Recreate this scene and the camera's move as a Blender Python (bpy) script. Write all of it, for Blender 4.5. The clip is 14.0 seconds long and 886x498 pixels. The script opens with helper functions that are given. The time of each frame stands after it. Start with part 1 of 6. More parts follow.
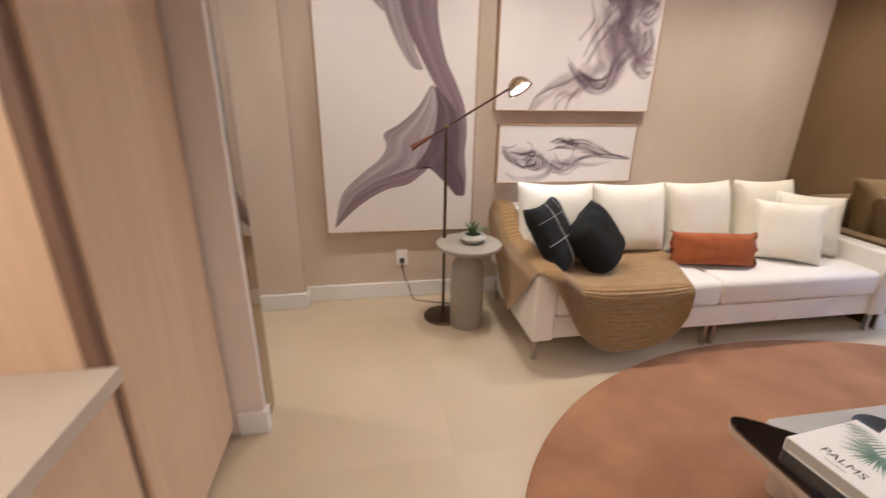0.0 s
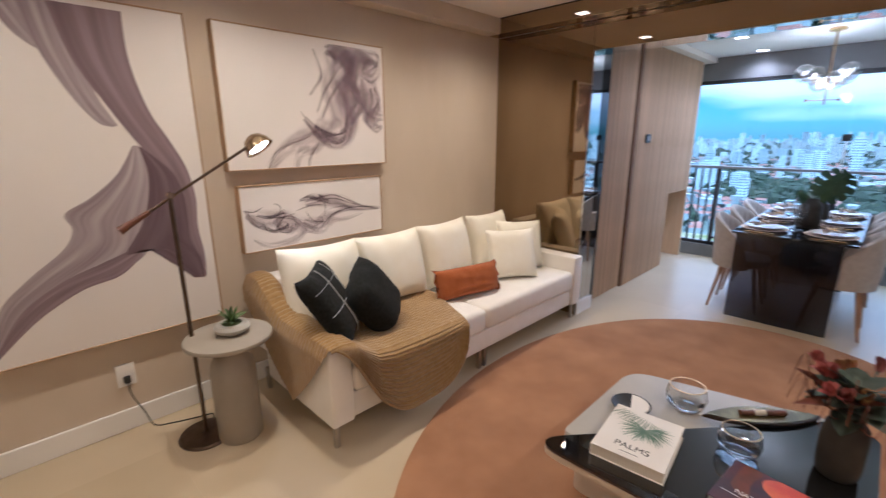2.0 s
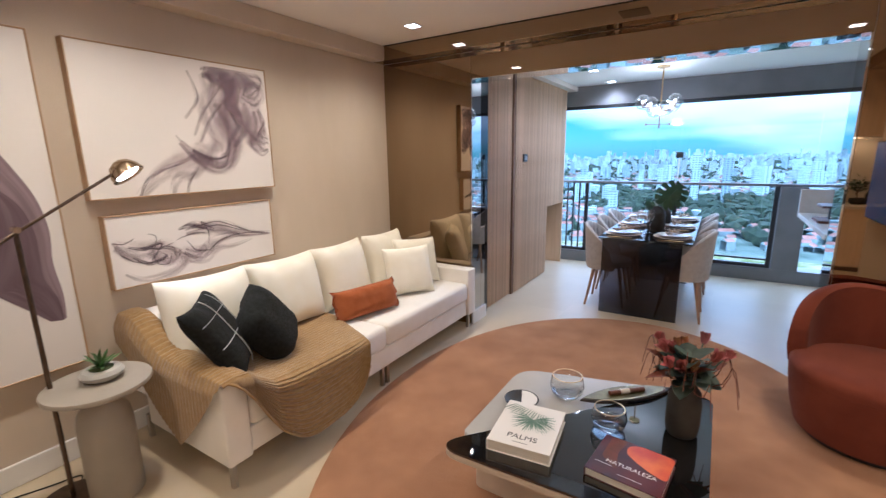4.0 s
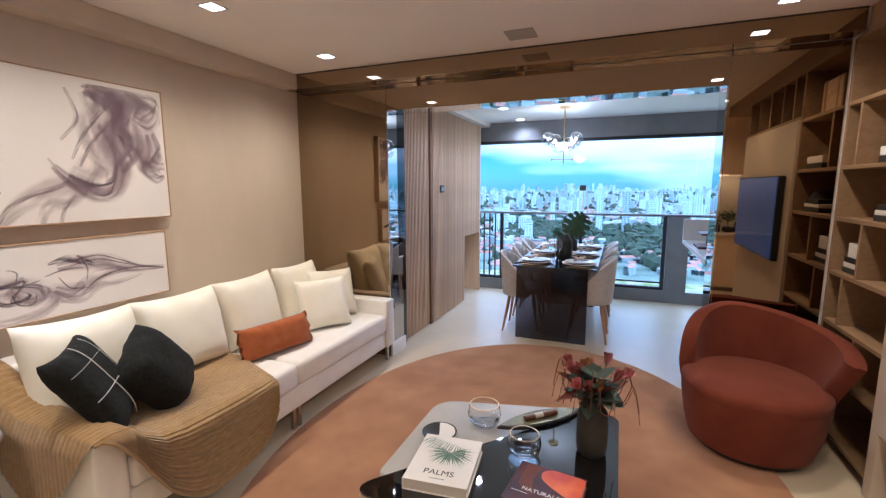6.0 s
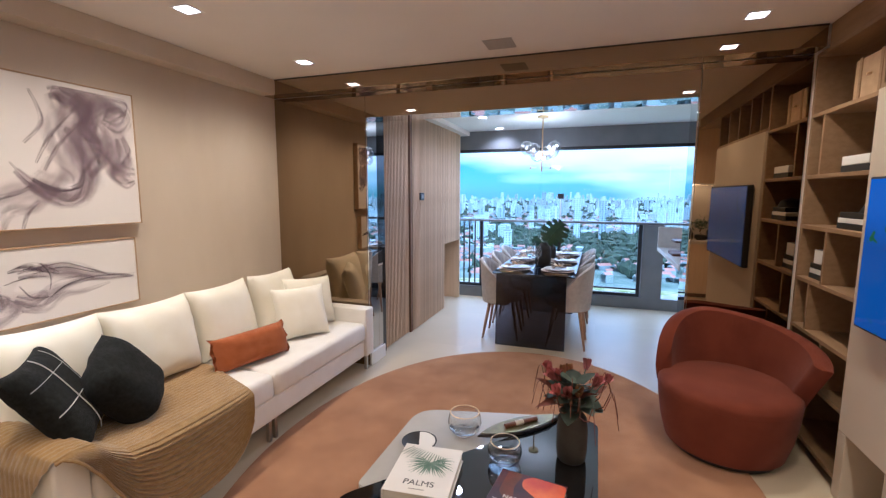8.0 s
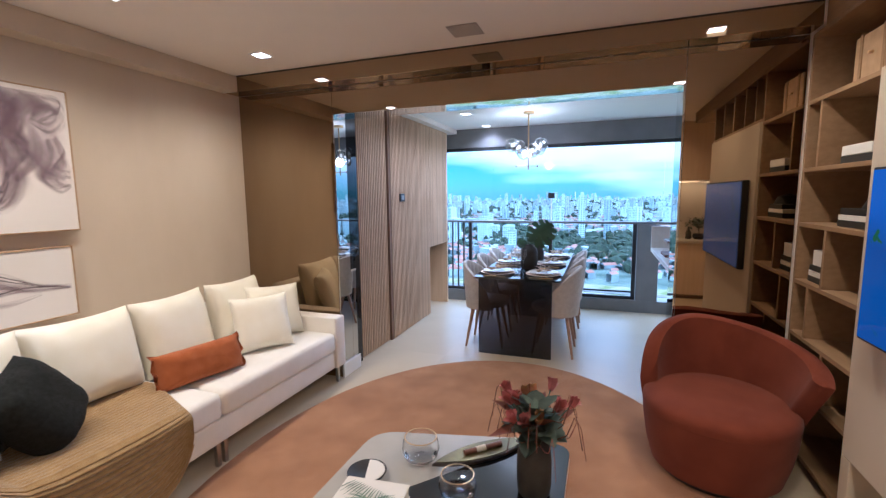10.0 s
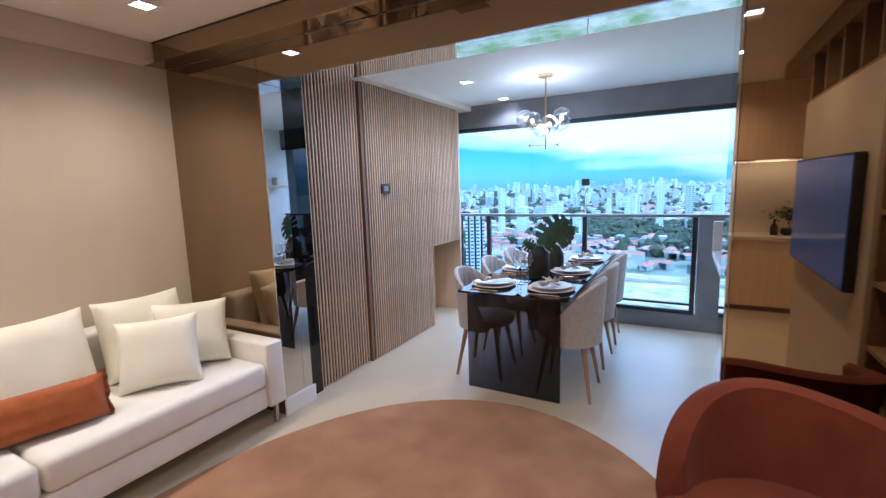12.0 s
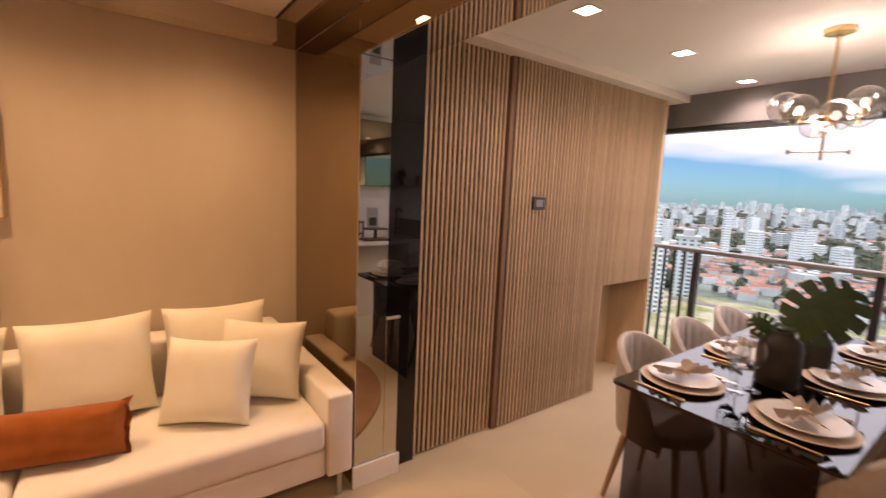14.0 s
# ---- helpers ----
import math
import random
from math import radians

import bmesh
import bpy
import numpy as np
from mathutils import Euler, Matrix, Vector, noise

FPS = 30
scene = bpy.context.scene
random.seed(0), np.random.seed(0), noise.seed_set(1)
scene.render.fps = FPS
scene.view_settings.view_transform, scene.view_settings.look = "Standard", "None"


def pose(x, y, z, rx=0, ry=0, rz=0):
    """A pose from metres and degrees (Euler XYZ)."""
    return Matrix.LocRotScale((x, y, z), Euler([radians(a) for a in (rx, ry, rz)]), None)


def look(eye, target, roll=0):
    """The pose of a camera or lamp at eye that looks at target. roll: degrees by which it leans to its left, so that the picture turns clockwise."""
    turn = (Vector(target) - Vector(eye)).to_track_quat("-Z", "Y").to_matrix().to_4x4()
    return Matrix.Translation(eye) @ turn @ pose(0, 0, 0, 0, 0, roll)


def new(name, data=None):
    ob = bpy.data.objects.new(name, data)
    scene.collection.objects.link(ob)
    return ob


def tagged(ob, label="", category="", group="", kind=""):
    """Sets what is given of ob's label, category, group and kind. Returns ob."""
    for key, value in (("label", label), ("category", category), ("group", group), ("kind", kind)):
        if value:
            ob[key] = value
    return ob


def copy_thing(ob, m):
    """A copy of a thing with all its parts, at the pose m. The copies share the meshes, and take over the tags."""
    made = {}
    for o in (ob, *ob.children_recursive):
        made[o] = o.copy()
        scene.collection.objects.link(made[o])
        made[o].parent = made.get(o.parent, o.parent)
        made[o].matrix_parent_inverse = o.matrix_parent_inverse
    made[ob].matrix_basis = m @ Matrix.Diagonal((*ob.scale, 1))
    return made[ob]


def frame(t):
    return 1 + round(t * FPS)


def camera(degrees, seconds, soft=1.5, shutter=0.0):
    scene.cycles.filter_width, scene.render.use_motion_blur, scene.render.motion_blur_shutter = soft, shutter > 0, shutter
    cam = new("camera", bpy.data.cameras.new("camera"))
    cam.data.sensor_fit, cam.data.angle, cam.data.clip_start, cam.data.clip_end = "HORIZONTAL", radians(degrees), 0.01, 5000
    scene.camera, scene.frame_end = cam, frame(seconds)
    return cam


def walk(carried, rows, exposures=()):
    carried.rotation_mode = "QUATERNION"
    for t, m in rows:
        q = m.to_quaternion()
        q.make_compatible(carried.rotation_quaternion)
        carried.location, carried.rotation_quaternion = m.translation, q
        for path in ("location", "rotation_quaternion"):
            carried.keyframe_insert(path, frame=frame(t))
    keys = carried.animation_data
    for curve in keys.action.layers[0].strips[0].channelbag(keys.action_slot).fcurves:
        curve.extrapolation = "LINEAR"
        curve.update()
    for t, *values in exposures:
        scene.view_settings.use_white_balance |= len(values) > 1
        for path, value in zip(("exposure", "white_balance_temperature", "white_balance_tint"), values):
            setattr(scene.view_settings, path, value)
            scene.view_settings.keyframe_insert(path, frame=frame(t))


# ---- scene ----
cam = camera(90.4, 14.0, soft=1.3, shutter=0.5)
PATH = [
    (0, (2.147, 1.927, 1.42), (2.471, 3.777, 0.732), 1.0),
    (0.5, (2.172, 2.12, 1.51), (2.783, 3.915, 0.874), 0.3),
    (1, (2.192, 2.222, 1.466), (3.006, 3.963, 0.913), 0.9),
    (1.5, (2.129, 2.262, 1.479), (3.229, 3.846, 0.949), 0.9),
    (2, (2.084, 2.246, 1.474), (3.452, 3.617, 0.975), -0.2),
    (2.5, (2.061, 2.201, 1.477), (3.571, 3.424, 1.003), -0.1),
    (3, (2.045, 2.18, 1.484), (3.616, 3.336, 1.04), -1.1),
    (3.5, (2.034, 2.177, 1.479), (3.645, 3.281, 1.045), -1.2),
    (4, (2.046, 2.161, 1.484), (3.704, 3.198, 1.066), -0.9),
    (4.2, (2.05, 2.161, 1.488), (3.741, 3.145, 1.076), -0.4),
    (6.3, (2.089, 2.128, 1.474), (3.934, 2.849, 1.198), -0.1),
    (6.5, (2.087, 2.127, 1.475), (3.936, 2.839, 1.202), -0.0),
    (7, (2.101, 2.132, 1.463), (3.957, 2.826, 1.193), -0.1),
    (7.5, (2.111, 2.13, 1.463), (3.979, 2.794, 1.204), 0.1),
    (8, (2.096, 2.134, 1.467), (3.969, 2.788, 1.219), 0.1),
    (8.2, (2.058, 2.184, 1.455), (3.943, 2.812, 1.224), -0.1),
    (10.3, (2.499, 1.919, 1.46), (4.356, 2.617, 1.206), -0.9),
    (10.5, (2.587, 1.881, 1.485), (4.434, 2.599, 1.219), -1.0),
    (11, (2.876, 1.864, 1.473), (4.713, 2.607, 1.204), -1.2),
    (11.5, (3.162, 1.776, 1.462), (4.951, 2.626, 1.184), -1.5),
    (12, (3.476, 1.708, 1.446), (5.212, 2.659, 1.163), -1.8),
    (12.5, (3.851, 1.757, 1.436), (5.507, 2.842, 1.156), -1.6),
    (13, (4.133, 1.828, 1.454), (5.65, 3.1, 1.176), 1.1),
    (13.5, (4.356, 1.947, 1.445), (5.727, 3.378, 1.176), 2.2),
    (14, (4.45, 2.053, 1.501), (5.624, 3.649, 1.232), 2.5),
]
EXPOSURES = [(0.0, 0.13, 4480, 18), (0.5, 0.17, 4430, 18), (1.0, 0.07, 4530, 18), (2.0, -0.12, 4600, 18), (3.5, 0.08, 4500, 16), (7.5, 0.07, 4500, 17), (11.5, 0.10, 4400, 17), (12.5, -0.12, 4550, 18), (13.0, -0.40, 6250, 32), (13.5, -0.36, 7200, 38), (14.0, -0.27, 7600, 40)]
walk(cam, [(t, look(eye, target, roll)) for t, eye, target, roll in PATH], EXPOSURES)


# ---- daylight ----
world = bpy.data.worlds.new("sky")
scene.world = world
world.use_nodes = True
wn, wl = world.node_tree.nodes, world.node_tree.links
wn.clear()
sky = wn.new("ShaderNodeTexSky")
sky.sky_type, sky.sun_disc = "NISHITA", False
sky.sun_elevation, sky.sun_rotation = radians(49), radians(230)
sky.air_density, sky.dust_density, sky.ozone_density = 1.0, 0.3, 3.0
wtex = wn.new("ShaderNodeTexCoord")
wmap = wn.new("ShaderNodeMapping")
wmap.inputs["Scale"].default_value = (1.2, 1.2, 5.0)
wnoise = wn.new("ShaderNodeTexNoise")
wnoise.inputs["Scale"].default_value, wnoise.inputs["Detail"].default_value = 1.3, 4.0
wramp = wn.new("ShaderNodeValToRGB")
wramp.color_ramp.elements[0].position, wramp.color_ramp.elements[1].position = 0.42, 0.62
wsep = wn.new("ShaderNodeSeparateXYZ")
wrise = wn.new("ShaderNodeMapRange")          # clouds close up above the clear band on the horizon
wrise.inputs["From Min"].default_value, wrise.inputs["From Max"].default_value = 0.045, 0.115
wrise.inputs["To Min"].default_value, wrise.inputs["To Max"].default_value = -0.20, 0.24
wadd = wn.new("ShaderNodeMath")
wtint = wn.new("ShaderNodeMix")
wtint.data_type, wtint.blend_type = "RGBA", "MULTIPLY"
wtint.inputs[0].default_value, wtint.inputs[7].default_value = 1.0, (0.29, 0.69, 1.0, 1)
wmix = wn.new("ShaderNodeMix")
wmix.data_type = "RGBA"
wbright = wn.new("ShaderNodeMapRange")        # an overcast sky grows brighter towards the zenith
wbright.inputs["From Min"].default_value, wbright.inputs["From Max"].default_value = 0.12, 0.50
wbright.inputs["To Min"].default_value, wbright.inputs["To Max"].default_value = 1.0, 2.7
wcloud = wn.new("ShaderNodeMix")
wcloud.data_type, wcloud.blend_type = "RGBA", "MULTIPLY"
wcloud.inputs[0].default_value, wcloud.inputs[6].default_value = 1.0, (9.4, 11.0, 12.2, 1)
wback = wn.new("ShaderNodeBackground")
wback.inputs["Strength"].default_value = 0.15
wout = wn.new("ShaderNodeOutputWorld")
wl.new(wtex.outputs["Generated"], wmap.inputs["Vector"])
wl.new(wtex.outputs["Generated"], wsep.inputs["Vector"])
wl.new(wsep.outputs["Z"], wrise.inputs["Value"])
wl.new(wmap.outputs["Vector"], wnoise.inputs["Vector"])
wl.new(wnoise.outputs["Fac"], wadd.inputs[0])
wl.new(wrise.outputs["Result"], wadd.inputs[1])
wl.new(wadd.outputs[0], wramp.inputs["Fac"])
wl.new(wramp.outputs["Color"], wmix.inputs[0])
wl.new(sky.outputs["Color"], wtint.inputs[6])
wl.new(wtint.outputs[2], wmix.inputs[6])
wl.new(wsep.outputs["Z"], wbright.inputs["Value"])
wl.new(wbright.outputs["Result"], wcloud.inputs[7])
wl.new(wcloud.outputs[2], wmix.inputs[7])
wl.new(wmix.outputs[2], wback.inputs["Color"])
wl.new(wback.outputs["Background"], wout.inputs["Surface"])

sun_data = bpy.data.lights.new("sun", "SUN")
sun_data.energy, sun_data.angle, sun_data.color = 1.5, radians(8), (1.0, 0.95, 0.88)
sun = new("sun", sun_data)
sun.matrix_world = look((0, 0, 50), (30, 25, 5))

LAMP = 69.0      # watts of one ceiling downlight
WARM = (1.0, 0.72, 0.375)


# ---- materials ----
def mat(name, col, rough=0.6, metal=0.0, col2=None, scale=8.0, detail=4.0, bump=0.0, bscale=None, stretch=(1, 1, 1), sheen=0.0,
        rand=0.0, lo=0.35, hi=0.65, spec=0.5, rvar=0.0):
    """Principled surface: two colours blended by noise, fine relief, and a spread of tone from piece to piece."""
    m = bpy.data.materials.new(name)
    m.use_nodes = True
    n, l = m.node_tree.nodes, m.node_tree.links
    b = n["Principled BSDF"]
    b.inputs["Roughness"].default_value, b.inputs["Metallic"].default_value = rough, metal
    b.inputs["Specular IOR Level"].default_value = spec
    b.inputs["Sheen Weight"].default_value = sheen
    b.inputs["Base Color"].default_value = (*col, 1)
    tex = n.new("ShaderNodeTexCoord")
    mp = n.new("ShaderNodeMapping")
    mp.inputs["Scale"].default_value = stretch
    l.new(tex.outputs["Object"], mp.inputs["Vector"])
    if col2 is not None:
        no = n.new("ShaderNodeTexNoise")
        no.inputs["Scale"].default_value, no.inputs["Detail"].default_value = scale, detail
        l.new(mp.outputs["Vector"], no.inputs["Vector"])
        r = n.new("ShaderNodeValToRGB")
        r.color_ramp.elements[0].position, r.color_ramp.elements[1].position = lo, hi
        r.color_ramp.elements[0].color, r.color_ramp.elements[1].color = (*col, 1), (*col2, 1)
        l.new(no.outputs["Fac"], r.inputs["Fac"])
        out = r.outputs["Color"]
        if rand:
            info = n.new("ShaderNodeObjectInfo")
            hsv = n.new("ShaderNodeHueSaturation")
            ma = n.new("ShaderNodeMapRange")
            ma.inputs["To Min"].default_value, ma.inputs["To Max"].default_value = 1 - rand, 1 + rand
            l.new(info.outputs["Random"], ma.inputs["Value"])
            l.new(ma.outputs["Result"], hsv.inputs["Value"])
            l.new(out, hsv.inputs["Color"])
            out = hsv.outputs["Color"]
        l.new(out, b.inputs["Base Color"])
        if rvar:
            rr = n.new("ShaderNodeMapRange")
            rr.inputs["To Min"].default_value, rr.inputs["To Max"].default_value = rough - rvar, rough + rvar
            l.new(no.outputs["Fac"], rr.inputs["Value"])
            l.new(rr.outputs["Result"], b.inputs["Roughness"])
    if bump:
        nb = n.new("ShaderNodeTexNoise")
        nb.inputs["Scale"].default_value, nb.inputs["Detail"].default_value = bscale or scale * 12, 3.0
        l.new(mp.outputs["Vector"], nb.inputs["Vector"])
        bp = n.new("ShaderNodeBump")
        bp.inputs["Strength"].default_value, bp.inputs["Distance"].default_value = bump, 0.004
        l.new(nb.outputs["Fac"], bp.inputs["Height"])
        l.new(bp.outputs["Normal"], b.inputs["Normal"])
    return m


def glow(name, col, strength):
    m = bpy.data.materials.new(name)
    m.use_nodes = True
    b = m.node_tree.nodes["Principled BSDF"]
    b.inputs["Emission Color"].default_value, b.inputs["Emission Strength"].default_value = (*col, 1), strength
    b.inputs["Base Color"].default_value = (0.8, 0.8, 0.8, 1)
    return m


def glass(name, col=(1, 1, 1), rough=0.0, ior=1.45):
    m = bpy.data.materials.new(name)
    m.use_nodes = True
    b = m.node_tree.nodes["Principled BSDF"]
    b.inputs["Base Color"].default_value, b.inputs["Roughness"].default_value = (*col, 1), rough
    b.inputs["Transmission Weight"].default_value, b.inputs["IOR"].default_value = 1.0, ior
    return m


def thin_glass(name, tint, gloss):
    """A thin pane: see-through tint with a faint mirror image."""
    m = bpy.data.materials.new(name)
    m.use_nodes = True
    n, l = m.node_tree.nodes, m.node_tree.links
    n.clear()
    tr, gl, mx, out = n.new("ShaderNodeBsdfTransparent"), n.new("ShaderNodeBsdfGlossy"), n.new("ShaderNodeMixShader"), n.new("ShaderNodeOutputMaterial")
    tr.inputs["Color"].default_value = (*tint, 1)
    gl.inputs["Roughness"].default_value = 0.0
    lw, pw, ml = n.new("ShaderNodeLayerWeight"), n.new("ShaderNodeMath"), n.new("ShaderNodeMath")
    lw.inputs["Blend"].default_value = 0.5
    pw.operation, ml.operation = "POWER", "MULTIPLY_ADD"
    pw.inputs[1].default_value = 4.0
    ml.inputs[1].default_value, ml.inputs[2].default_value = 10 * gloss, gloss
    ml.use_clamp = True
    l.new(lw.outputs["Facing"], pw.inputs[0])
    l.new(pw.outputs[0], ml.inputs[0])
    l.new(ml.outputs[0], mx.inputs["Fac"])
    l.new(tr.outputs[0], mx.inputs[1])
    l.new(gl.outputs[0], mx.inputs[2])
    l.new(mx.outputs[0], out.inputs["Surface"])
    return m


M = {}
M["wall"] = mat("wall_fabric", (0.585, 0.495, 0.385), 0.85, col2=(0.63, 0.54, 0.43), scale=3, bump=0.25, bscale=260, stretch=(1, 1, 0.35), spec=0.2)
M["paint"] = mat("warm_paint", (0.76, 0.69, 0.61), 0.7, col2=(0.79, 0.72, 0.64), scale=2, bump=0.05, bscale=120, spec=0.3)
M["ceiling"] = mat("ceiling_paint", (0.80, 0.735, 0.67), 0.8, col2=(0.83, 0.765, 0.70), scale=1.5, bump=0.04, bscale=90, spec=0.2)
M["white"] = mat("white_lacquer", (0.82, 0.80, 0.77), 0.4, col2=(0.78, 0.76, 0.73), scale=3, bump=0.03)
M["balc_ceiling"] = mat("balcony_ceiling", (0.88, 0.88, 0.87), 0.7, col2=(0.85, 0.85, 0.84), scale=1.5, bump=0.03)
M["tile"] = mat("porcelain", (0.51, 0.42, 0.28), 0.38, col2=(0.57, 0.475, 0.33), scale=1.3, detail=8, bump=0.05, bscale=160, spec=0.45, rvar=0.08)
M["grout"] = mat("grout", (0.51, 0.42, 0.28), 0.9, col2=(0.47, 0.385, 0.255), scale=20)
M["rug"] = mat("rug_pile", (0.29, 0.140, 0.064), 0.95, col2=(0.43, 0.228, 0.112), lo=0.30, hi=0.70, scale=3.6, detail=11, bump=0.8, bscale=420, sheen=0.12, spec=0.1)
M["bronze"] = mat("bronze_mirror", (0.36, 0.28, 0.18), 0.02, 1.0)
M["silver"] = mat("clear_mirror", (0.58, 0.58, 0.57), 0.015, 1.0)
M["smoke"] = mat("black_glass", (0.006, 0.0055, 0.0055), 0.03, col2=(0.007, 0.0065, 0.0065), spec=0.5)
M["blacktop"] = mat("black_table_glass", (0.006, 0.0055, 0.0055), 0.025, col2=(0.007, 0.0065, 0.0065))
M["blacktop"].node_tree.nodes["Principled BSDF"].inputs["IOR"].default_value = 2.0
M["oak"] = mat("oak_slat", (0.63, 0.45, 0.285), 0.55, col2=(0.50, 0.345, 0.21), scale=5, detail=8, stretch=(9, 9, 0.5), bump=0.15, bscale=40, rand=0.12)
M["oakdark"] = mat("slat_backing", (0.022, 0.015, 0.010), 0.8, col2=(0.016, 0.011, 0.008), scale=6)
M["shelf"] = mat("shelf_laminate", (0.30, 0.188, 0.09), 0.55, col2=(0.25, 0.152, 0.07), scale=4, detail=8, stretch=(0.6, 6, 9), bump=0.08, bscale=30)
M["cab"] = mat("cabinet_veneer", (0.70, 0.51, 0.32), 0.5, col2=(0.64, 0.455, 0.28), scale=4, detail=8, stretch=(9, 9, 0.5), bump=0.08, bscale=30)
M["groove"] = mat("groove_wood", (0.22, 0.13, 0.075), 0.6, col2=(0.18, 0.10, 0.06), scale=6, stretch=(9, 9, 0.5))
M["cream"] = mat("cream_lacquer", (0.56, 0.48, 0.37), 0.45, col2=(0.59, 0.51, 0.40), scale=2, bump=0.02)
M["sofa"] = mat("sofa_linen", (0.80, 0.76, 0.69), 0.9, col2=(0.85, 0.81, 0.745), scale=7, bump=0.35, bscale=520, sheen=0.3, spec=0.15)
M["cushion"] = mat("ivory_linen", (0.85, 0.80, 0.655), 0.9, col2=(0.88, 0.84, 0.72), scale=7, bump=0.4, bscale=480, sheen=0.3, spec=0.15)
M["charcoal"] = mat("charcoal_cloth", (0.012, 0.013, 0.013), 0.95, col2=(0.020, 0.021, 0.020), scale=60, bump=0.5, bscale=600, sheen=0.03, spec=0.1)
M["thread"] = mat("white_thread", (0.6, 0.6, 0.57), 0.9, col2=(0.5, 0.5, 0.48), scale=200)
M["rust"] = mat("rust_cloth", (0.31, 0.09, 0.022), 0.95, col2=(0.37, 0.115, 0.032), scale=12, bump=0.5, bscale=500, sheen=0.1, spec=0.1)
M["camel"] = mat("camel_knit", (0.36, 0.228, 0.082), 0.95, col2=(0.295, 0.18, 0.06), scale=30, bump=0.6, bscale=420, sheen=0.4, spec=0.1)
M["brick"] = mat("terracotta_velvet", (0.13, 0.028, 0.011), 0.9, col2=(0.17, 0.04, 0.016), scale=5, detail=6, bump=0.3, bscale=520, sheen=0.06, spec=0.2)
M["grey"] = mat("chair_cloth", (0.46, 0.415, 0.38), 0.9, col2=(0.52, 0.475, 0.435), scale=30, bump=0.4, bscale=500, sheen=0.3, spec=0.15)
M["leg"] = mat("ash_leg", (0.42, 0.25, 0.14), 0.5, col2=(0.33, 0.19, 0.10), scale=6, detail=7, stretch=(8, 8, 0.6), bump=0.08)
M["steel"] = mat("brushed_steel", (0.50, 0.47, 0.43), 0.3, 1.0, col2=(0.42, 0.40, 0.37), scale=40, stretch=(1, 1, 0.1))
M["bronzemetal"] = mat("dark_bronze", (0.10, 0.075, 0.055), 0.38, 1.0, col2=(0.14, 0.10, 0.075), scale=30)
M["brass"] = mat("aged_brass", (0.50, 0.39, 0.25), 0.22, 1.0, col2=(0.40, 0.30, 0.18), scale=30)
M["gold"] = mat("satin_gold", (0.78, 0.56, 0.30), 0.28, 1.0, col2=(0.70, 0.48, 0.24), scale=30)
M["handle"] = mat("walnut_grip", (0.16, 0.06, 0.03), 0.45, col2=(0.11, 0.04, 0.02), scale=20, stretch=(6, 1, 1))
M["greige"] = mat("greige_resin", (0.31, 0.275, 0.222), 0.5, col2=(0.35, 0.31, 0.255), scale=5, bump=0.08)
M["stone"] = mat("grey_stone", (0.40, 0.385, 0.35), 0.4, col2=(0.46, 0.44, 0.40), scale=5, detail=8, bump=0.04)
M["blackmatt"] = mat("black_matt", (0.018, 0.018, 0.018), 0.5, col2=(0.026, 0.026, 0.026), scale=30)
M["vase"] = mat("smoked_ceramic", (0.032, 0.027, 0.022), 0.62, col2=(0.045, 0.039, 0.032), scale=14, bump=0.1, spec=0.3)
M["frame"] = mat("oak_frame", (0.46, 0.31, 0.17), 0.5, col2=(0.38, 0.25, 0.13), scale=6, detail=7, stretch=(3, 3, 3), bump=0.08)
M["alu"] = mat("grey_aluminium", (0.20, 0.205, 0.215), 0.45, 0.3, col2=(0.23, 0.235, 0.245), scale=4)
M["aludark"] = mat("dark_aluminium", (0.035, 0.035, 0.037), 0.4, 0.3, col2=(0.045, 0.045, 0.048), scale=4)
M["counter"] = mat("white_quartz", (0.80, 0.79, 0.77), 0.3, col2=(0.74, 0.73, 0.71), scale=20)
M["ceramic"] = mat("glazed_plate", (0.74, 0.71, 0.66), 0.25, col2=(0.70, 0.67, 0.61), scale=10)
M["napkin"] = mat("linen_napkin", (0.55, 0.45, 0.36), 0.95, col2=(0.60, 0.50, 0.41), scale=40, bump=0.4, bscale=400)
M["leaf"] = mat("leaf_dark", (0.018, 0.055, 0.022), 0.4, col2=(0.035, 0.085, 0.03), scale=18, rand=0.25)
M["leafgrey"] = mat("leaf_grey", (0.15, 0.185, 0.15), 0.6, col2=(0.08, 0.115, 0.085), scale=18, rand=0.25)
M["leafred"] = mat("leaf_red", (0.19, 0.055, 0.03), 0.6, col2=(0.12, 0.05, 0.03), scale=20, rand=0.35)
M["petal"] = mat("protea_pink", (0.62, 0.22, 0.20), 0.6, col2=(0.40, 0.12, 0.11), scale=20, rand=0.25)
M["petal_gold"] = mat("protea_gold", (0.48, 0.30, 0.10), 0.6, col2=(0.50, 0.16, 0.12), scale=30, rand=0.2)
M["page"] = mat("paper", (0.74, 0.69, 0.60), 0.8, col2=(0.66, 0.61, 0.52), scale=3, stretch=(1, 1, 120))
M["bookwhite"] = mat("book_white", (0.80, 0.77, 0.72), 0.5, col2=(0.77, 0.74, 0.69), scale=4)
M["bookred"] = mat("book_dusk", (0.035, 0.012, 0.018), 0.4, col2=(0.10, 0.02, 0.02), scale=8)
M["orange"] = mat("print_orange", (0.75, 0.20, 0.035), 0.45, col2=(0.55, 0.07, 0.03), scale=9, detail=6)
M["ink"] = mat("ink_dark", (0.03, 0.03, 0.03), 0.6)
M["inklight"] = mat("ink_light", (0.82, 0.78, 0.74), 0.6)
